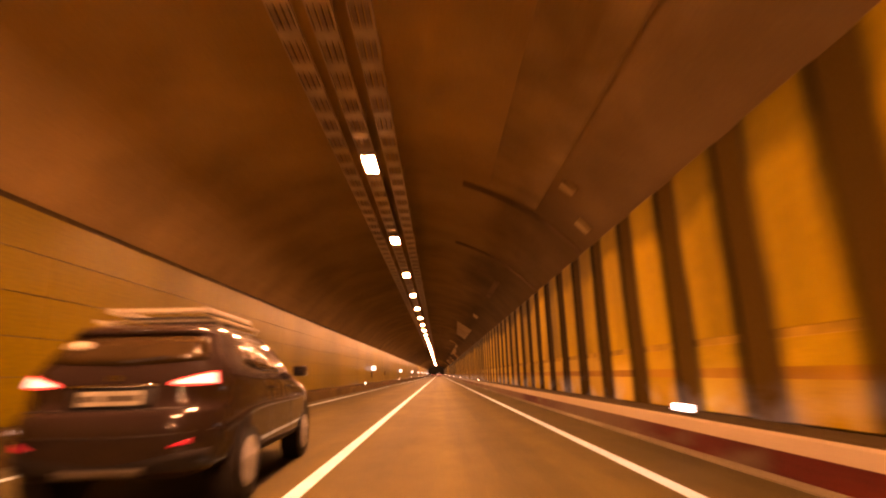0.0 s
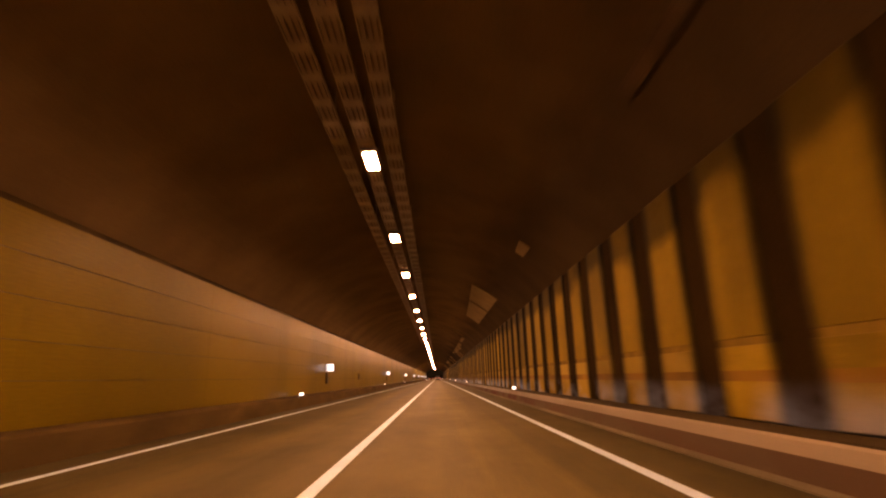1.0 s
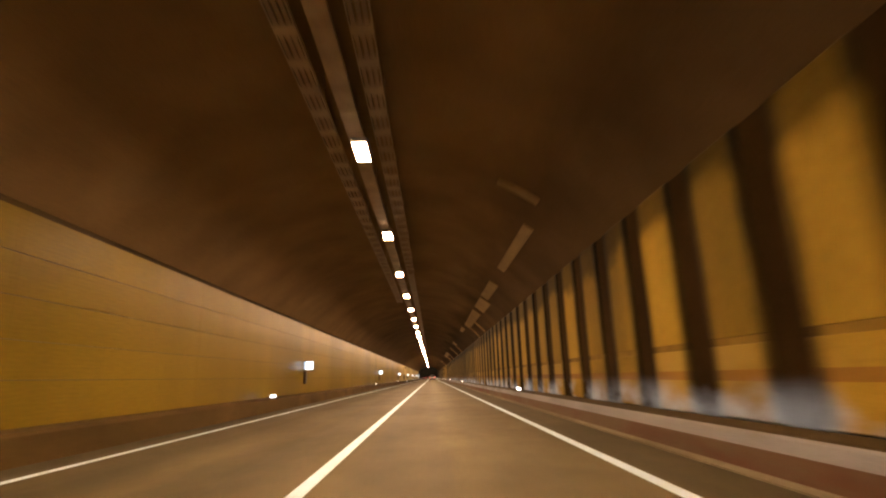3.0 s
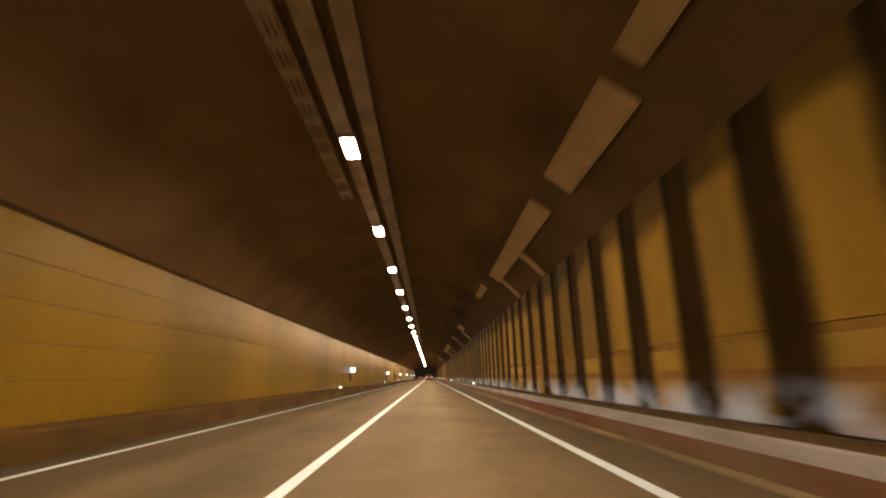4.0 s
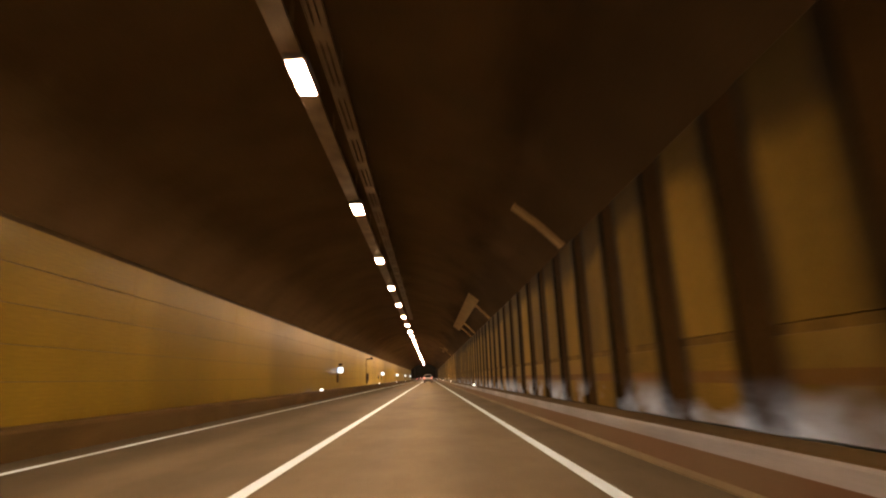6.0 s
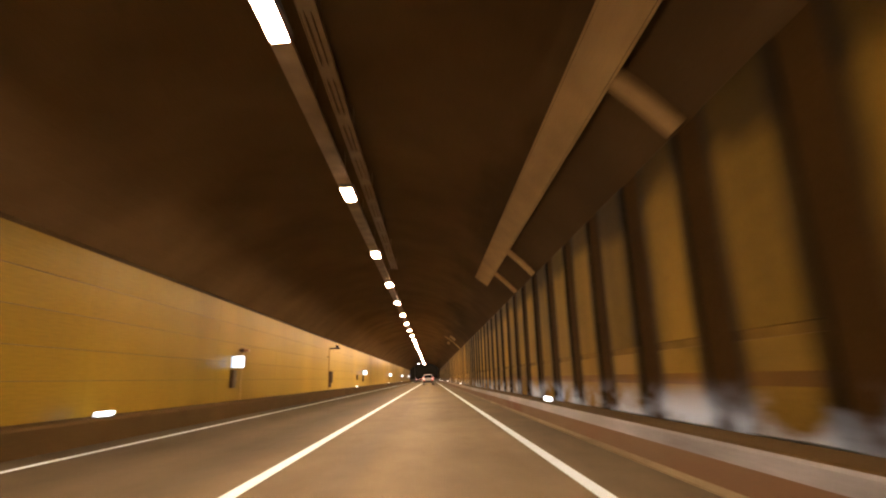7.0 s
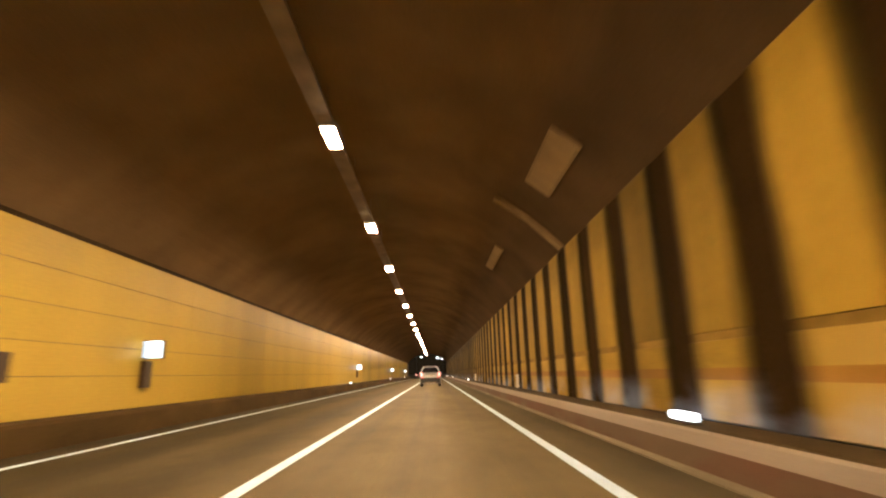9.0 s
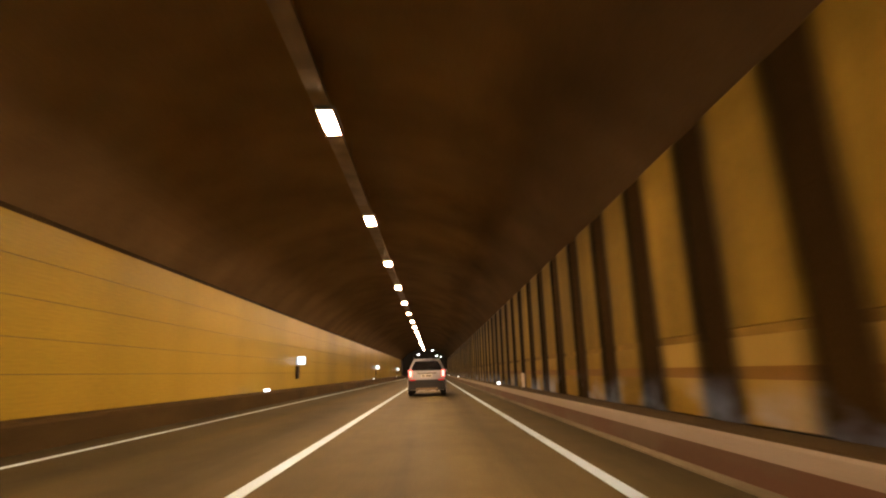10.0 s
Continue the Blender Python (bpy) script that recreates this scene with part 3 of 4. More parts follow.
# ---- drain plates on the haunch ----
def plate(x0, x1, y0, y1, label, th=0.05, far=None, sheet=None):
    """A sheet that follows the vault from x0 (far: at its other end) to x1."""
    bm = bmesh.new()
    n = 6

    def ring(xa, y):
        lo, hi = [], []
        for i in range(n + 1):
            x = xa + (x1 - xa) * i / n
            nv, p = normal_at(x), Vector((x, y, arc(x)))
            lo.append(p + nv * th)
            hi.append(p - nv * 0.02)
        return lo + hi[::-1]
    far = x0 if far is None else far
    loft(bm, [ring(x0, y0), ring(far, y1)])
    t = place("drain_cover", (x0 + x1) / 2, y0, arc((x0 + x1) / 2))
    o = -Vector(t.location)
    bmesh.ops.translate(bm, verts=bm.verts, vec=o)
    part("sheet", bm, sheet or DRAIN, t)
    across = x1 - x0 > y1 - y0
    for k in (0, 1):
        bm = bmesh.new()
        if across:
            y = (y0, y1)[k]
            pr = [((XC + (x - XC) * (1 - e), ARC_Z + (z - ARC_Z) * (1 - e))) for e in (0.0, 0.0125) for x, z in [(v, arc(v)) for v in ((x0, (x0 + x1) / 2, x1) if e == 0 else (x1, (x0 + x1) / 2, x0))]]
            sweep(bm, pr, y - 0.02 if k == 0 else y + 0.002, y - 0.002 if k == 0 else y + 0.02, 1, closed=True)
        else:
            x = (x0 - 0.0195, x1 + 0.0195)[k]
            p, nv = Vector((x, 0, arc(x))), normal_at(x)
            tv = Vector((nv.z, 0, -nv.x)) * 0.018
            pr = [p + tv, p - tv, p - tv + nv * (th - 0.004), p + tv + nv * (th - 0.004)]
            sweep(bm, [(q.x, q.z) for q in pr], y0, y1, 1, closed=True)
            if k == 0 and far != x0:
                for v in bm.verts:
                    if v.co.y > (y0 + y1) / 2:
                        v.co += Vector((far - x0, 0, arc(far) - arc(x0)))
        bmesh.ops.translate(bm, verts=bm.verts, vec=o)
        part("fixing_strip", bm, sheet or DRAIN, t)
    return tagged(t, label, "drain cover", "leak covers on the vault")


LONG = "pale sheet-metal leak cover running along the vault"
CROSS = "pale leak gutter crossing the vault down to the wall"
for x0, far, x1, ya, yb in ((2.22, 2.28, 2.48, 35.9, 37.1), (1.44, 1.60, 2.62, 46.0, 50.75), (1.62, 1.81, 2.62, 51.2, 57.8), (2.25, 2.25, 2.45, 74.4, 80.2), (2.25, 2.25, 2.55, 83.0, 87.05),
                            (2.27, 2.27, 2.74, 87.7, 91.3), (2.26, 2.33, 2.68, 92.8, 101.9), (2.25, 2.27, 2.45, 104.5, 107.7), (2.27, 2.27, 2.68, 122.8, 125.45), (2.22, 2.22, 2.66, 149.0, 166.0),
                            (2.27, 2.27, 2.71, 195.6, 198.1), (2.28, 2.28, 2.47, 203.8, 207.1)):
    plate(x0, x1, ya, yb, LONG, far=far)
for x0, x1, yc in ((1.29, 2.25, 72.5), (2.66, 3.42, 96.9), (2.69, 3.42, 101.35), (2.7, 3.43, 125.6), (2.26, 3.42, 135.3), (2.7, 3.42, 150.7), (2.7, 3.42, 160.0), (2.66, 3.42, 163.3), (1.79, 3.42, 200.0)):
    plate(x0, x1, yc - 0.13, yc + 0.13, CROSS, 0.07)
plate(1.08, 2.2, 2.0, 12.45, "wide stained board cover lying along the vault", 0.03, sheet=STAINED)
plate(2.3, 2.42, 22.4, 27.2, "narrow sooty leak channel along the vault", 0.05, sheet=SOOTY_SEAL)
plate(2.42, 2.62, 10.1, 10.4, "small pale bracket plate fixed to the vault", 0.09)
plate(3.02, 3.22, 11.25, 11.55, "small pale bracket plate fixed to the vault", 0.09)


def joint_ring(y, wide):
    """A raised seal over a joint of the vault, down to the panelled wall."""
    bm = bmesh.new()
    xs = [0.4 + 3.0 * i / 12 for i in range(13)]
    inner = [Vector((x, 0, arc(x))) + normal_at(x) * 0.025 for x in xs]
    outer = [Vector((x, 0, arc(x))) - normal_at(x) * 0.02 for x in xs]
    sweep(bm, [(p.x, p.z) for p in inner + outer[::-1]], -wide / 2, wide / 2, 1, closed=True)
    t = place("joint_seal", 0, y, 0)
    part("seal_strip", bm, SOOTY_SEAL, t)
    return tagged(t, "broad sooty seal over a joint in the vault", "joint seal", "joint seals on the vault")


for y, wide in ((12.9, 0.34), (19.2, 0.28)):
    joint_ring(y, wide)


# ---- left wall fittings ----
def info_sign(y):
    t = place("light_sign", WALL_L, y, 1.84)
    bm = bmesh.new()
    box(bm, 0.015, 0.49, 0.0, 0.13, -0.22, 0.22, 0.012)
    part("case", bm, STEEL, t)
    bm = bmesh.new()
    box(bm, 0.125, 0.475, -0.012, -0.002, -0.20, 0.20)
    part("face", bm, WHITE_LIT, t, "glowing white sign face")
    # Dim glowing strip imitates the face's reflection in the glossy wall.
    bm = bmesh.new()
    box(bm, 0.02, 0.11, -0.012, -0.002, -0.20, 0.20)
    part("mirror_strip", bm, SIGN_MIRROR, t, "dim bluish strip imitating the face's reflection in the wall")
    bm = bmesh.new()
    box(bm, -0.01, 0.014, 0.04, 0.09, -0.1, 0.1)
    part("bracket", bm, STEEL, t)
    tagged(t, "lit white box sign standing out from the wall", "sign", "escape signs along the wall")
    b = place("hydrant_box", WALL_L, y + 0.15, 1.25)
    bm = bmesh.new()
    box(bm, 0.0, 0.11, -0.17, 0.17, -0.32, 0.32, 0.015)
    part("body", bm, BROWN, b)
    bm = bmesh.new()
    box(bm, 0.112, 0.125, -0.14, 0.14, -0.29, 0.29)
    d = part("door", bm, STEEL, b)
    bm = bmesh.new()
    box(bm, 0.127, 0.15, 0.09, 0.11, -0.05, 0.05)
    part("handle", bm, GALV, d)
    tagged(b, "brown metal equipment box fixed to the wall", "box", "equipment boxes below the signs")
    return t


for y in (13.8, 51.2, 87.85, 126.0, 163.95, 200.5, 235.6, 272.8, 310.0):
    info_sign(y)


def marker(x, y):
    t = place("kerb_marker", x, y, 0.475)
    bm = bmesh.new()
    box(bm, -0.05, 0.05, -0.27, 0.27, 0.0, 0.03, 0.006)
    part("base", bm, STEEL, t)
    bm = bmesh.new()
    box(bm, -0.04, 0.04, -0.24, 0.24, 0.031, 0.12, 0.02)
    part("lens", bm, STUD_LIT, t, "glowing white lens")
    return tagged(t, "glowing white marker light on the walkway kerb", "marker light", "kerb marker lights")


for y in (-30.7, 6.6, 44.1, 81.3, 118.7, 156.1, 193.2, 229.6, 267.0, 304.4):
    marker(KERB_L - 0.12, y)
for y in (-30.2, 7.2, 44.3, 81.55, 119.65, 157.3, 193.66, 231.8, 269.2, 306.6):
    marker(KERB_R + 0.10, y)

for y in (64.0, 196.25):
    b = place("wall_box", WALL_L, y, 1.37)
    bm = bmesh.new()
    box(bm, 0, 0.10, -0.20, 0.20, -0.25, 0.25, 0.015)
    part("body", bm, BROWN, b)
    bm = bmesh.new()
    box(bm, 0.102, 0.115, -0.17, 0.17, -0.22, 0.22)
    part("door", bm, BROWN, b)
    tagged(b, "small brown box fixed to the panelled wall", "box")

t = place("camera_post", WALL_L, 181.4, BASE - 0.02)
bm = bmesh.new()
box(bm, 0.12, 0.19, -0.035, 0.035, 0, 2.85, 0.01)
part("pole", bm, PALE_DULL, t)
bm = bmesh.new()
box(bm, 0.192, 0.42, -0.22, 0.22, 0.48, 1.25, 0.02)
part("cabinet", bm, BROWN, t)
bm = bmesh.new()
box(bm, 0.192, 0.33, -0.16, 0.16, 0.18, 0.478, 0.02)
part("cable_box", bm, BROWN, t)
bm = bmesh.new()
box(bm, 0.192, 0.90, -0.05, 0.05, 2.75, 2.86, 0.01)
part("arm", bm, BROWN, t)
bm = bmesh.new()
box(bm, 0.62, 0.80, -0.22, 0.24, 2.865, 3.02, 0.02)
head = part("camera_head", bm, BROWN, t, "brown camera head")
bm = bmesh.new()
box(bm, 0.66, 0.76, -0.245, -0.222, 2.90, 2.99)
part("camera_lens", bm, CAR_GLASS, head, "dark camera glass")
bm = bmesh.new()
box(bm, 0.0, 0.118, -0.03, 0.03, 2.2, 2.26)
part("stay", bm, STEEL, t)
tagged(t, "dark steel camera post with a cabinet against the wall", "camera post")


t = place("warning_light", WALL_L, 164.7, 2.29)
bm = bmesh.new()
box(bm, 0.0, 0.07, -0.04, 0.04, -0.04, 0.04)
part("bracket", bm, STEEL, t)
bm = bmesh.new()
box(bm, 0.071, 0.20, -0.10, 0.10, -0.07, 0.07, 0.012)
part("case", bm, BROWN, t)
bm = bmesh.new()
box(bm, 0.202, 0.36, -0.09, 0.09, -0.045, 0.045, 0.02)
part("lamp_bar", bm, WARN, t, "amber lamp bar between flashes")
bm = bmesh.new()
box(bm, 0.11, 0.15, -0.02, 0.02, 0.48 - 2.29, -0.075)
part("pole", bm, PALE_DULL, t, "slim dull pole")
tagged(t, "small amber warning light on a slim pole beside the wall", "warning light")

for y in (206.9, 226.7):
    t = place("marker_post", WALL_R - 0.12, y, 0.478)
    bm = bmesh.new()
    box(bm, -0.07, 0.07, -0.07, 0.07, 0.0, 0.03, 0.006)
    part("foot", bm, STEEL, t)
    bm = bmesh.new()
    box(bm, -0.05, 0.05, -0.03, 0.03, 0.031, 0.50, 0.012)
    part("post", bm, PALE, t)
    tagged(t, "short pale marker post on the walkway by the wall", "marker post", "marker posts on the walkway")

# ---- vehicles ----
def section(y, half, z0, z1, belly=0.06, k=6):
    """A rounded cross-section of the body at y: half its width, from z0 to z1."""
    pts = []
    for i in range(k + 1):
        a = i / k
        z = z0 + (z1 - z0) * a
        w = half * (1 - belly * (2 * a - 0.9) ** 2)
        if i in (0, k):
            w -= 0.05
        pts.append((w, y, z))
    return pts + [(-x, y, z) for x, y, z in reversed(pts)]


def quad(bm, pts, th):
    """A plate on four or more points, th thick along its own normal."""
    v = [Vector(p) for p in pts]
    nrm = (v[1] - v[0]).cross(v[2] - v[0]).normalized() * th
    a = [bm.verts.new(p) for p in v]
    b = [bm.verts.new(p + nrm) for p in v]
    n = len(v)
    bm.faces.new(a)
    bm.faces.new(list(reversed(b)))
    for j in range(n):
        bm.faces.new((a[j], b[j], b[(j + 1) % n], a[(j + 1) % n]))
    bmesh.ops.recalc_face_normals(bm, faces=bm.faces)


def wheel(t, x, y, r=0.34, side=1):
    bm = bmesh.new()
    m = Matrix.Translation((x, y, r)) @ Matrix.Rotation(math.pi / 2, 4, "Y")
    bmesh.ops.create_cone(bm, cap_ends=True, segments=28, radius1=r, radius2=r, depth=0.23, matrix=m)
    es = [e for e in bm.edges if len(e.link_faces) == 2 and any(len(f.verts) > 6 for f in e.link_faces)]
    bmesh.ops.bevel(bm, geom=es, offset=0.035, segments=2, affect="EDGES")
    w = part("wheel", bm, TYRE, t)
    bm = bmesh.new()
    m = Matrix.Translation((x + side * 0.116, y, r)) @ Matrix.Rotation(math.pi / 2, 4, "Y")
    bmesh.ops.create_cone(bm, cap_ends=True, segments=24, radius1=r * 0.66, radius2=r * 0.66, depth=0.012, matrix=m)
    for k in range(5):
        a = k * math.tau / 5
        c = Matrix.Translation((x + side * 0.124, y, r)) @ Matrix.Rotation(a, 4, "X")
        bmesh.ops.create_cube(bm, size=1, matrix=c @ Matrix.Translation((0, 0, r * 0.33)) @ Matrix.Diagonal((0.02, 0.06, r * 0.6, 1)))
    part("rim", bm, RIM, w, "alloy rim with five spokes")


def suv(x, y, paint, lower, wide, high, long, label, lamp_box, plate_z, belt=1.06, two_tone=0.0):
    """Rear axle towards the viewer; y is the rear face."""
    t = place("car", x, y, 0)
    h = wide / 2
    # lower body: bumper to bonnet
    bm = bmesh.new()
    loft(bm, [section(0.02, h * 0.86, 0.36, belt - 0.12), section(0.05, h * 0.93, 0.30, belt - 0.04), section(0.22, h * 0.985, 0.27, belt + 0.01), section(0.8, h, 0.26, belt + 0.02),
              section(long - 1.35, h, 0.26, belt + 0.0), section(long - 1.2, h * 0.99, 0.26, belt - 0.02), section(long - 0.35, h * 0.95, 0.27, belt - 0.14), section(long - 0.08, h * 0.84, 0.30, belt - 0.30),
              section(long, h * 0.72, 0.36, belt - 0.42)])
    es = [e for e in bm.edges if e.calc_face_angle(0) > 0.9]
    bmesh.ops.bevel(bm, geom=es, offset=0.03, segments=2, affect="EDGES")
    part("body", bm, paint, t, smooth=True)
    # cabin
    rb, rt = belt - 0.02, high
    bm = bmesh.new()
    lev = []
    for a, z in ((0.0, rb), (0.45, rb + (rt - rb) * 0.45), (0.85, rt - 0.09), (0.96, rt - 0.025), (1.0, rt)):
        ins = 0.245 * a ** 1.35 * wide / 1.82
        yr = 0.10 + 0.36 * a ** 1.25
        yf = long - 1.32 - 1.05 * a
        tight = 0.06 * max(0, a - 0.8) / 0.2
        w = h * 0.945 - ins - tight
        yr += tight
        lev.append([(-w + 0.09, yr, z), (-w, yr + 0.14, z), (-w, yf - 0.3, z), (-w + 0.16, yf, z), (w - 0.16, yf, z), (w, yf - 0.3, z), (w, yr + 0.14, z), (w - 0.09, yr, z)])
    loft(bm, lev)
    part("cabin", bm, paint, t, smooth=False)

    def cab(a, u, out=0.012):
        """A point of the tailgate at height share a and width share u."""
        z = rb + (rt - rb) * a
        yr = 0.10 + 0.36 * a ** 1.25
        w = h * 0.945 - 0.245 * a ** 1.35 * wide / 1.82 - 0.09
        return (u * w, yr - out, z)

    bm = bmesh.new()
    quad(bm, [cab(0.16, -0.97), cab(0.16, 0.97), cab(0.5, 0.97), cab(0.82, 0.92), cab(0.82, -0.92), cab(0.5, -0.97)], 0.008)
    part("rear_window", bm, CAR_GLASS, t, "dark tinted rear window")
    for sgn in (-1, 1):
        bm = bmesh.new()

        def side(a, yy, out=0.006):
            return (sgn * (h * 0.945 - 0.245 * a ** 1.35 * wide / 1.82 + out), yy, rb + (rt - rb) * a)
        quad(bm, [side(0.10, 0.55), side(0.10, long - 1.85), side(0.5, long - 2.05), side(0.80, long - 2.4), side(0.80, 0.95), side(0.5, 0.7)], 0.008 * -sgn)
        part("side_window", bm, CAR_GLASS, t, "dark tinted side window")
        bm = bmesh.new()
        box(bm, sgn * (h + 0.04) - 0.08, sgn * (h + 0.04) + 0.08, long - 1.72, long - 1.55, belt - 0.02, belt + 0.13, 0.035)
        part("mirror", bm, paint, t)
        # tail lamp wrapping the corner
        zc, zh, xi, xo = lamp_box
        bm = bmesh.new()
        box(bm, min(sgn * xi, sgn * xo), max(sgn * xi, sgn * xo), -0.012, 0.24, zc - zh, zc + zh, 0.03)
        lampo = part("tail_lamp", bm, TAIL, t, "glowing red tail lamp")
        bm = bmesh.new()
        box(bm, min(sgn * (xi + 0.025), sgn * (xo - 0.035)), max(sgn * (xi + 0.025), sgn * (xo - 0.035)), -0.022, -0.013, zc - zh * 0.8, zc + zh * 0.8, 0.0)
        part("lamp_core", bm, TAIL_CORE, lampo, "bright pink-white lamp core")
        bm = bmesh.new()
        box(bm, min(sgn * h * 0.58, sgn * h * 0.86), max(sgn * h * 0.58, sgn * h * 0.86), -0.058, -0.046, 0.26 + two_tone, 0.26 + two_tone + 0.06)
        part("reflector", bm, REFLECTOR, t, "red bumper reflector")
        wheel(t, sgn * (h - 0.14), 0.80, side=sgn)
        wheel(t, sgn * (h - 0.14), long - 0.92, side=sgn)
        bm = bmesh.new()
        box(bm, sgn * h * 0.66 - 0.02, sgn * h * 0.66 + 0.02, 0.62, long - 2.5, high + 0.02, high + 0.06, 0.012)
        part("roof_rail", bm, GALV, t, "pale roof rail")
        bm = bmesh.new()
        box(bm, sgn * h * 0.5 - 0.06, sgn * h * 0.5 + 0.06, 0.0, 0.1, 0.24, 0.30, 0.01)
        part("exhaust", bm, CHROME, t)
    bm = bmesh.new()
    box(bm, -h * 0.94, h * 0.94, -0.045, 0.28, 0.30, 0.30 + two_tone, 0.04)
    part("bumper", bm, lower, t, "dark lower rear bumper")
    bm = bmesh.new()
    box(bm, -h * 0.55, h * 0.55, -0.052, -0.046, 0.31, 0.39)
    part("diffuser", bm, GALV, t, "pale skid plate")
    bm = bmesh.new()
    box(bm, -0.27, 0.27, 0.0, 0.03, plate_z - 0.07, plate_z + 0.07, 0.006)
    pl = part("number_plate", bm, NUMBER, t, "pale number plate")
    for a, b in ((-0.22, -0.10), (-0.04, 0.22)):
        bm = bmesh.new()
        box(bm, a, b, -0.003, 0.002, plate_z - 0.035, plate_z + 0.035)
        part("plate_bar", bm, BAR, pl)
    bm = bmesh.new()
    box(bm, -0.45, 0.45, -0.004, 0.06, plate_z + 0.10, plate_z + 0.15, 0.01)
    part("garnish", bm, CHROME, t, "chrome strip above the plate")
    bm = bmesh.new()
    c0, c1 = Vector(cab(0.18, 0.0, 0.035)), Vector(cab(0.24, 0.45, 0.035))
    quad(bm, [c0, c0 + Vector((0, 0, 0.03)), c1 + Vector((0, 0, 0.03)), c1], 0.012)
    part("wiper", bm, CAR_BLACK, t)
    bm = bmesh.new()
    box(bm, -h * 0.60, h * 0.60, 0.33, 0.62, high - 0.045, high + 0.005, 0.015)
    part("spoiler", bm, paint, t)
    return tagged(t, label, "car", "cars on the road")


CABIN_GLASS = mat("smoky_glass", (0.055, 0.034, 0.016), 0.12, dark=0.7, scale=3, bump=0, rough_var=0.03)
DARK_TRIM = mat("grey_plastic_trim", (0.026, 0.022, 0.020), 0.75, dark=0.8, bump=0.1, spec=0.12)
SKID = mat("silver_skid_plate", (0.22, 0.20, 0.17), 0.45, metal=0.3, dark=0.8, bump=0.05)
RACK = mat("pale_rack_bar", (0.62, 0.55, 0.42), 0.4, dark=0.85, bump=0.03)

# level outlines of the crossover's body: height, rear end, front end, half width
LEVELS = ((0.33, 0.12, 4.22, 0.78), (0.37, 0.05, 4.33, 0.87), (0.44, 0.015, 4.38, 0.90), (0.56, -0.015, 4.41, 0.91), (0.70, -0.02, 4.40, 0.912), (0.82, 0.0, 4.33, 0.912),
          (0.855, 0.025, 4.29, 0.911), (0.875, 0.075, 4.26, 0.91), (0.95, 0.10, 4.12, 0.906), (1.02, 0.105, 3.75, 0.90), (1.07, 0.11, 3.40, 0.897), (1.13, 0.13, 3.18, 0.885), (1.19, 0.155, 3.03, 0.862),
          (1.26, 0.20, 2.90, 0.828), (1.34, 0.27, 2.73, 0.79), (1.42, 0.345, 2.55, 0.752), (1.50, 0.425, 2.33, 0.715), (1.56, 0.49, 2.15, 0.675), (1.60, 0.56, 2.0, 0.625), (1.63, 0.68, 1.85, 0.54), (1.645, 0.90, 1.65, 0.36))
POWER = 6.0


def shell(z, s, sgn, out=0.0):
    """A point of the crossover's skin: height z; s 0 to 1 from the middle of the tail to its corner, 1 to 2 on along the flank, 2 to 3 round to the middle of the nose."""
    zs = [r[0] for r in LEVELS]
    yr, yf, w = (float(np.interp(z, zs, [r[k] for r in LEVELS])) for k in (1, 2, 3))
    mid, half = (yr + yf) / 2, (yf - yr) / 2
    edge = 0.5 ** (1 / POWER)
    if s <= 1:
        u = edge * s
        v = -(1 - u ** POWER) ** (1 / POWER)
    elif s <= 2:
        v = edge * (2 * (s - 1) - 1)
        u = (1 - abs(v) ** POWER) ** (1 / POWER)
    else:
        u = edge * (3 - s)
        v = (1 - u ** POWER) ** (1 / POWER)
    nrm = Vector((abs(u) ** 5 / w, math.copysign(abs(v) ** 5, v) / half, 0)).normalized() * out
    return Vector((sgn * (u * w + nrm.x), mid + v * half + nrm.y, z))


def flank(y):
    """The shell's s for a place y metres along the flank."""
    mid, half = 2.2, 2.2
    return 1 + ((y - mid) / half / 0.5 ** (1 / POWER) + 1) / 2


def skin(name, material, parent, sgn, s0, s1, low, high, out, label="", cols=8, rows=3, deep=0.012):
    """A sheet on the shell from s0 to s1, between the heights low(k) and high(k), k 0 to 1 along it."""
    bm = bmesh.new()
    grids = []
    for o in (out, out - deep):
        g = []
        for i in range(cols + 1):
            k = i / cols
            a, b = low(k), high(k)
            g.append([bm.verts.new(shell(a + (b - a) * j / rows, abs(s0 + (s1 - s0) * k), sgn if s0 + (s1 - s0) * k >= 0 else -sgn, o)) for j in range(rows + 1)])
        grids.append(g)
    f, r = grids
    for i in range(cols):
        for j in range(rows):
            bm.faces.new((f[i][j], f[i + 1][j], f[i + 1][j + 1], f[i][j + 1]))
            bm.faces.new((r[i][j], r[i][j + 1], r[i + 1][j + 1], r[i + 1][j]))
        bm.faces.new((f[i][0], r[i][0], r[i + 1][0], f[i + 1][0]))
        bm.faces.new((f[i][rows], f[i + 1][rows], r[i + 1][rows], r[i][rows]))
    for j in range(rows):
        bm.faces.new((f[0][j], f[0][j + 1], r[0][j + 1], r[0][j]))
        bm.faces.new((f[cols][j], r[cols][j], r[cols][j + 1], f[cols][j + 1]))
    bmesh.ops.recalc_face_normals(bm, faces=bm.faces)
    return part(name, bm, material, parent, label, smooth=True)


def line(a, b):
    return lambda k: a + (b - a) * k


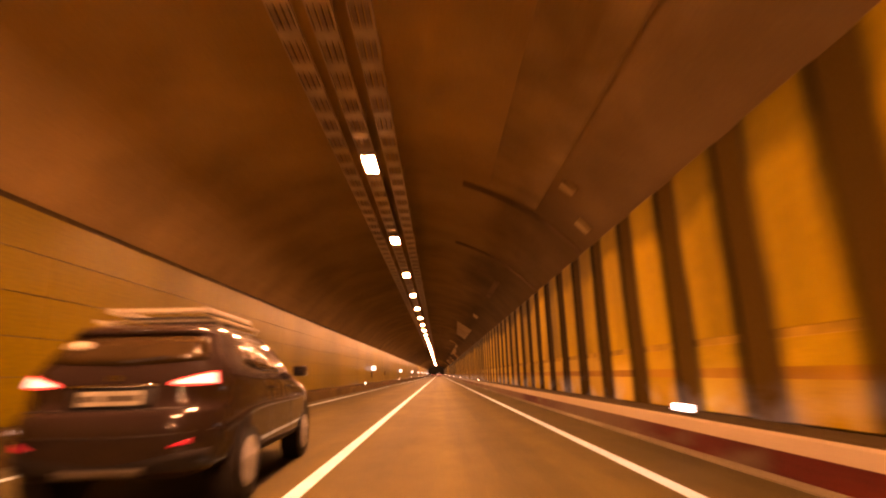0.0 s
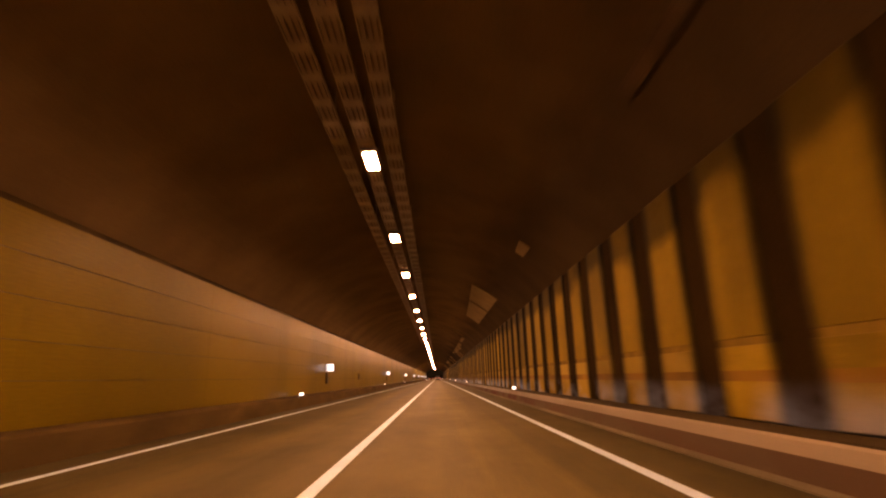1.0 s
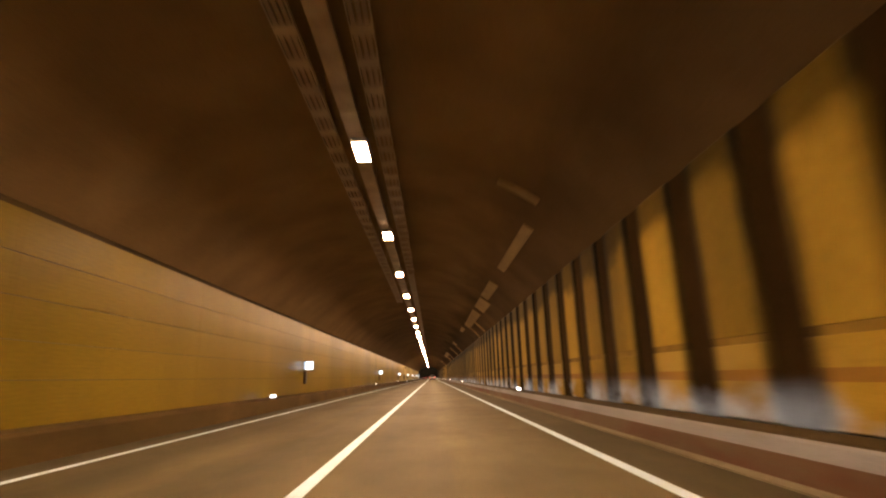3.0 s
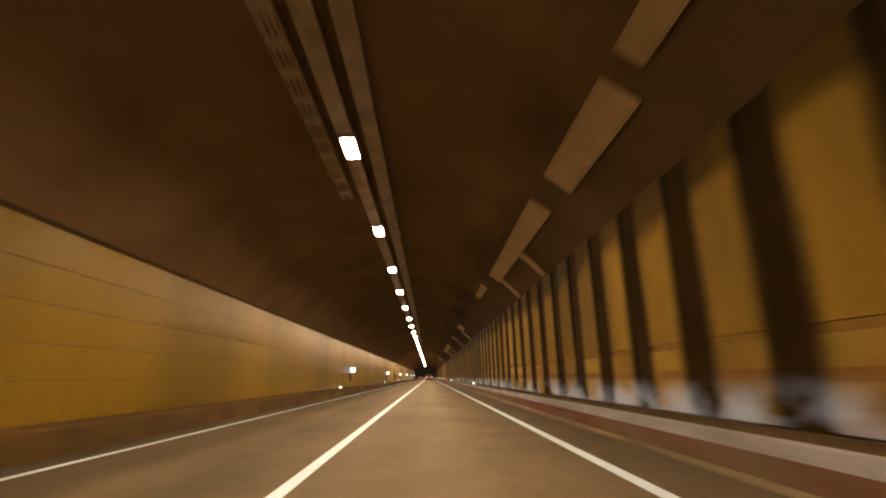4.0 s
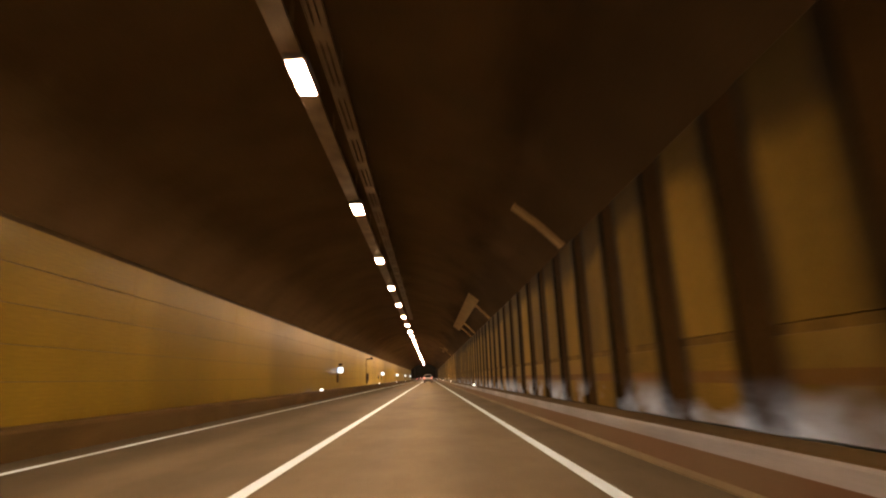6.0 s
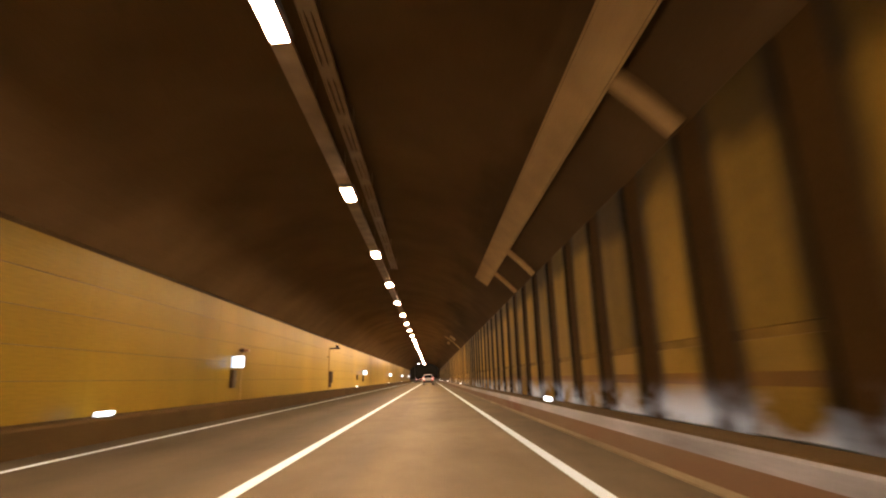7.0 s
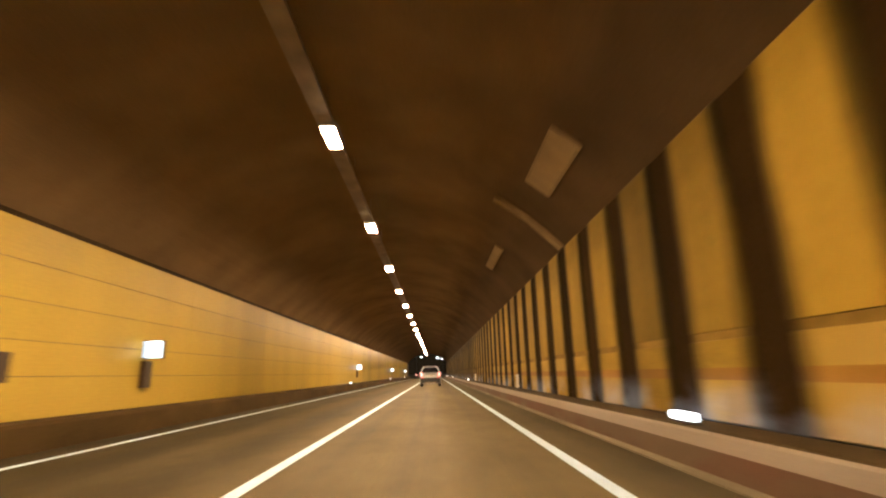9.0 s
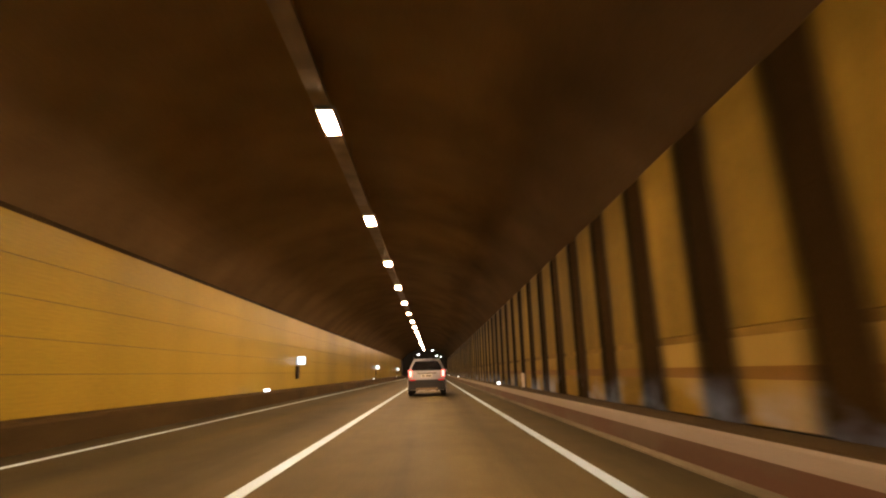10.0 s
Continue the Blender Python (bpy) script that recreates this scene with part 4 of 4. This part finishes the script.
def crossover(x, y, turn):
    """A rounded five-door car seen from behind; its tail stands at x, y."""
    t = new("car")
    t.matrix_basis = pose(x, y, 0, 0, 0, turn)
    bm = bmesh.new()
    rings = []
    for z in [r[0] for r in LEVELS]:
        right = [shell(z, s, 1) for s in [i / 14 for i in range(14)] + [1 + i / 28 for i in range(28)] + [2 + i / 10 for i in range(11)]]
        rings.append(right + [Vector((-p.x, p.y, p.z)) for p in reversed(right[1:-1])])
    loft(bm, rings)
    part("body", bm, CAR_DARK, t, smooth=True)
    skin("rear_window", CABIN_GLASS, t, 1, -0.93, 0.93, lambda k: 1.235 + 0.03 * (2 * k - 1) ** 2, lambda k: 1.50 - 0.02 * (2 * k - 1) ** 2, 0.009, "dark tinted rear window", cols=14)
    skin("spoiler", CAR_DARK, t, 1, -0.88, 0.88, lambda k: 1.515, lambda k: 1.585, 0.05, cols=12, rows=2, deep=0.07)
    skin("tailgate_seam", CAR_BLACK, t, 1, -0.80, 0.80, lambda k: 0.868, lambda k: 0.880, 0.004, cols=12, rows=1)
    skin("bumper_seam", CAR_BLACK, t, 1, -0.98, 0.98, lambda k: 0.66 + 0.03 * (2 * k - 1) ** 2, lambda k: 0.668 + 0.03 * (2 * k - 1) ** 2, 0.003, cols=14, rows=1)
    skin("plate_recess", CAR_BLACK, t, 1, -0.42, 0.42, lambda k: 0.885, lambda k: 1.045, 0.006, cols=6)
    skin("garnish", CHROME, t, 1, -0.42, 0.42, lambda k: 1.05, lambda k: 1.072, 0.03, "chrome strip above the plate", cols=6, rows=1, deep=0.03)
    skin("lower_bumper", DARK_TRIM, t, 1, -0.97, 0.97, lambda k: 0.34, lambda k: 0.50 - 0.05 * math.cos(math.pi * (2 * k - 1)), 0.012, "dark grey plastic lower bumper", cols=14)
    skin("skid_plate", SKID, t, 1, -0.42, 0.42, lambda k: 0.36, lambda k: 0.425, 0.03, "dull silver skid plate", cols=6, deep=0.03)
    bm = bmesh.new()
    box(bm, -0.245, 0.245, 0.055, 0.075, 0.905, 1.02, 0.006)
    pl = part("number_plate", bm, NUMBER, t, "pale number plate")
    for a, b in ((-0.22, -0.10), (-0.04, 0.22)):
        bm = bmesh.new()
        box(bm, a, b, 0.050, 0.0535, 0.94, 0.985)
        part("plate_bar", bm, BAR, pl)
    bm = bmesh.new()
    for k in range(5):
        a = math.tau * k / 5
        box(bm, -0.03 + 0.02 * math.cos(a), 0.03 + 0.02 * math.cos(a), 0.098, 0.104, 1.115 + 0.012 * math.sin(a), 1.135 + 0.012 * math.sin(a))
    part("badge", bm, CHROME, t, "small chrome badge")
    bm = bmesh.new()
    c0, c1 = shell(1.245, 0.02, 1, 0.03), shell(1.285, 0.52, 1, 0.03)
    quad(bm, [c0, c0 + Vector((0, 0, 0.022)), c1 + Vector((0, 0, 0.018)), c1], 0.012)
    part("wiper", bm, CAR_BLACK, t)
    skin("sticker", NUMBER, t, -1, 0.52, 0.88, lambda k: 1.375 + 0.02 * (2 * k - 1) ** 2, lambda k: 1.455 - 0.02 * (2 * k - 1) ** 2, 0.009, "pale window sticker", cols=6, rows=2, deep=0.004)
    skin("brake_lamp", CAR_BLACK, t, 1, -0.18, 0.18, lambda k: 1.535, lambda k: 1.553, 0.056, "slim unlit high brake lamp", cols=4, rows=1, deep=0.008)
    for sgn in (-1, 1):
        lampo = skin("tail_lamp", TAIL, t, sgn, 0.56, 0.98, lambda k: 1.06 - 0.012 * math.sin(math.pi * k), lambda k: 1.08 + 0.09 * k ** 0.8, 0.012, "glowing red tail lamp", cols=10)
        skin("lamp_core", TAIL_CORE, lampo, sgn, 0.60, 0.965, lambda k: 1.067, lambda k: 1.08 + 0.075 * k ** 0.8, 0.016, "bright pink-white lamp core", cols=8)
        skin("reflector", REFLECTOR, t, sgn, 0.66, 0.83, line(0.58, 0.595), line(0.592, 0.64), 0.008, "red bumper reflector", cols=5, rows=1)
        skin("side_window", CABIN_GLASS, t, sgn, flank(0.95), flank(1.62), line(1.235, 1.19), line(1.41, 1.47), 0.010, "dark tinted side window", cols=8)
        skin("side_window", CABIN_GLASS, t, sgn, flank(1.68), flank(2.85), lambda k: 1.18, line(1.48, 1.30), 0.010, "dark tinted side window", cols=12)
        skin("belt_trim", CHROME, t, sgn, flank(0.9), flank(2.9), line(1.225, 1.165), line(1.237, 1.177), 0.008, "chrome trim below the windows", cols=8, rows=1)
        skin("side_sill", DARK_TRIM, t, sgn, flank(1.25), flank(3.1), lambda k: 0.335, lambda k: 0.45, 0.012, "dark grey plastic sill", cols=6)
        for yy in (1.62, 2.62):
            skin("door_seam", CAR_BLACK, t, sgn, flank(yy), flank(yy + 0.012), lambda k: 0.47, lambda k: 1.15, 0.003, cols=1, rows=8)
        for yy in (1.70, 2.72):
            skin("door_handle", CAR_DARK, t, sgn, flank(yy), flank(yy + 0.20), lambda k: 0.985, lambda k: 1.015, 0.03, cols=3, rows=1, deep=0.03)
        for yy in (0.88, 3.52):
            bm = bmesh.new()
            m = Matrix.Translation((sgn * 0.788, yy, 0.37)) @ Matrix.Rotation(math.pi / 2, 4, "Y")
            bmesh.ops.create_cone(bm, cap_ends=True, segments=32, radius1=0.405, radius2=0.405, depth=0.235, matrix=m)
            part("wheel_arch", bm, DARK_TRIM, t, "dark grey plastic wheel arch")
            wheel(t, sgn * 0.80, yy, side=sgn)
        bm = bmesh.new()
        box(bm, sgn * 0.965 - 0.095, sgn * 0.965 + 0.095, 2.78, 2.92, 1.11, 1.25, 0.05)
        mir = part("mirror", bm, CAR_DARK, t, smooth=True)
        bm = bmesh.new()
        box(bm, sgn * 0.965 - 0.07, sgn * 0.965 + 0.07, 2.772, 2.779, 1.13, 1.23)
        part("mirror_glass", bm, CAR_GLASS, mir, "dark mirror glass")
        bm = bmesh.new()
        box(bm, sgn * 0.56 - 0.018, sgn * 0.56 + 0.018, 0.72, 2.1, 1.65, 1.685, 0.012)
        for yy in (0.80, 1.95):
            box(bm, sgn * 0.56 - 0.016, sgn * 0.56 + 0.016, yy, yy + 0.06, 1.60, 1.652)
        part("roof_rail", bm, RACK, t, "pale roof rail")
        bm = bmesh.new()
        box(bm, sgn * 0.45 - 0.03, sgn * 0.45 + 0.03, 0.74, 2.12, 1.735, 1.795, 0.02)
        part("rack_side", bm, RACK, t, "pale roof rack side bar")
    for yy in (0.75, 2.06):
        bm = bmesh.new()
        box(bm, -0.42, 0.42, yy, yy + 0.05, 1.745, 1.79, 0.018)
        part("rack_end", bm, RACK, t, "pale roof rack end bar")
    for yy in (0.95, 1.15, 1.35, 1.55, 1.75, 1.92):
        bm = bmesh.new()
        box(bm, -0.42, 0.42, yy, yy + 0.04, 1.705, 1.73, 0.008)
        part("rack_slat", bm, CAR_BLACK, t, "dark rack slat")
    for yy in (1.0, 1.8):
        bm = bmesh.new()
        box(bm, -0.58, 0.58, yy, yy + 0.06, 1.686, 1.704, 0.006)
        part("cross_bar", bm, RACK, t, "pale roof cross bar")
    return tagged(t, "dark grey crossover car with roof rack and lit tail lamps", "car", "cars on the road")


crossover(-3.08, 4.19, 3.4)
suv(-0.24, 233.3, CAR_WHITE, CAR_BLACK, 1.86, 1.72, 4.64, "silver-white sport utility car with dark bumper and lit tail lamps", (1.04, 0.165, 0.69, 0.86), 0.93, belt=1.10, two_tone=0.46)
suv(-3.9, 322.0, CAR_DARK, CAR_BLACK, 1.80, 1.50, 4.5, "dark car far ahead with lit tail lamps", (0.92, 0.08, 0.5, 0.86), 0.75, belt=1.0, two_tone=0.28)

# ---- beyond the portal ----
def street_lamp(x, y, side, reach):
    """The lens hangs at x; the pole stands reach metres to its side."""
    t = place("street_lamp", x + side * reach, y, 0)
    c = -side * reach
    bm = bmesh.new()
    bmesh.ops.create_cone(bm, cap_ends=True, segments=10, radius1=0.12, radius2=0.07, depth=10)
    bmesh.ops.translate(bm, verts=bm.verts, vec=(0, 0, 5))
    part("pole", bm, STEEL, t)
    bm = bmesh.new()
    box(bm, min(0, c), max(0, c), -0.04, 0.04, 9.95, 10.05)
    part("arm", bm, STEEL, t)
    bm = bmesh.new()
    box(bm, c - 0.35, c + 0.35, -0.18, 0.18, 9.86, 9.96, 0.02)
    h = part("head", bm, HOUSING, t)
    bm = bmesh.new()
    box(bm, c - 0.3, c + 0.3, -0.16, 0.16, 9.72, 9.855, 0.02)
    part("lens", bm, STREET, h, "glowing white lens")
    tagged(t, "tall steel street lamp lit at night", "street lamp", "street lamps outside the tunnel")


STREET = mat("street_lens", (0.9, 0.9, 0.9), 0.3, emit=(0.8, 0.95, 1.0), power=60, bump=0)
for x, y, s, r in ((-6.9, 462, -1, 2.4), (-0.33, 422, 1, 4.6), (2.2, 485, 1, 2.4), (4.7, 512, 1, 2.4)):
    street_lamp(x, y, s, r)

# ---- end wall behind the start ----
bm = bmesh.new()
box(bm, XC - 5.4, XC + 5.4, Y0 - 0.3, Y0 - 0.01, -0.05, 6.5)
structure("end_wall", bm, CONCRETE, "sooty concrete wall closing the tunnel", "wall")

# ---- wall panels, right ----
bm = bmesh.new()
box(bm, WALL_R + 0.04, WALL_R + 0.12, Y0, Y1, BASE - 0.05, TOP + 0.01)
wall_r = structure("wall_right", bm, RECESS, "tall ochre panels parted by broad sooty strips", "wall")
PITCH, LONG_P = 1.8292, 1.30
# profile of one panel: depth, height
px = [(0.038, 0.0), (0.01, 0.0), (0.0, 0.012), (0.0, 0.45), (0.0, 0.58), (0.0, 0.875), (0.012, 0.88), (0.012, 0.975), (0.0, 0.98), (0.0, 2.6), (0.0, 3.0), (0.0, 3.39), (0.008, 3.46), (0.038, 3.495)]
bm = bmesh.new()
rings = []
for y, inset in ((0.0, 0.038), (0.02, 0.015), (0.06, 0.003), (0.12, 0.0), (LONG_P - 0.12, 0.0), (LONG_P - 0.06, 0.003), (LONG_P - 0.02, 0.015), (LONG_P, 0.038)):
    rings.append([bm.verts.new((max(x, inset), y, z)) for x, z in px])
for a, b in zip(rings, rings[1:]):
    for j in range(len(px) - 1):
        f = bm.faces.new((a[j], b[j], b[j + 1], a[j + 1]))
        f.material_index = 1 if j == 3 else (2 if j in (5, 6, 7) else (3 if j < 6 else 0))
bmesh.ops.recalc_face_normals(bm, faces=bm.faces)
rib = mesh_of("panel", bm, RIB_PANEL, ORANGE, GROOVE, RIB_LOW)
y = 203.14 - LONG_P - PITCH * 134
while y + LONG_P < Y1:
    ob = new("panel", rib)
    ob.parent = wall_r
    ob.location = (WALL_R, y, BASE - 0.014)
    y += PITCH

# ---- wall panels, left ----
bm = bmesh.new()
box(bm, WALL_L - 0.12, WALL_L - 0.02, Y0, Y1, BASE - 0.05, TOP - 0.04)
wall_l = structure("wall_left", bm, SEAM, "glossy cream panels in level courses with dark seams", "wall")
bm = bmesh.new()
box(bm, WALL_L - 0.12, WALL_L - 0.004, Y0, Y1, TOP - 0.038, TOP + 0.06)
structure("trim", bm, KERB_DARK, "dark capping strip on top of the wall panels", "trim")
COURSES = ((0.485, 1.215), (1.225, 1.835), (1.845, 2.52), (2.53, 3.20), (3.21, TOP - 0.04))
LEN = 6.70
for z0, z1 in COURSES:
    bm = bmesh.new()
    box(bm, -0.018, 0.0, 0.003, LEN - 0.003, 0, z1 - z0, 0.004)
    me = mesh_of("panel", bm, PANEL)
    for k in range(int((Y1 - Y0) / LEN)):
        ob = new("panel", me)
        ob.parent = wall_l
        ob.location = (WALL_L, Y0 + k * LEN, z0)
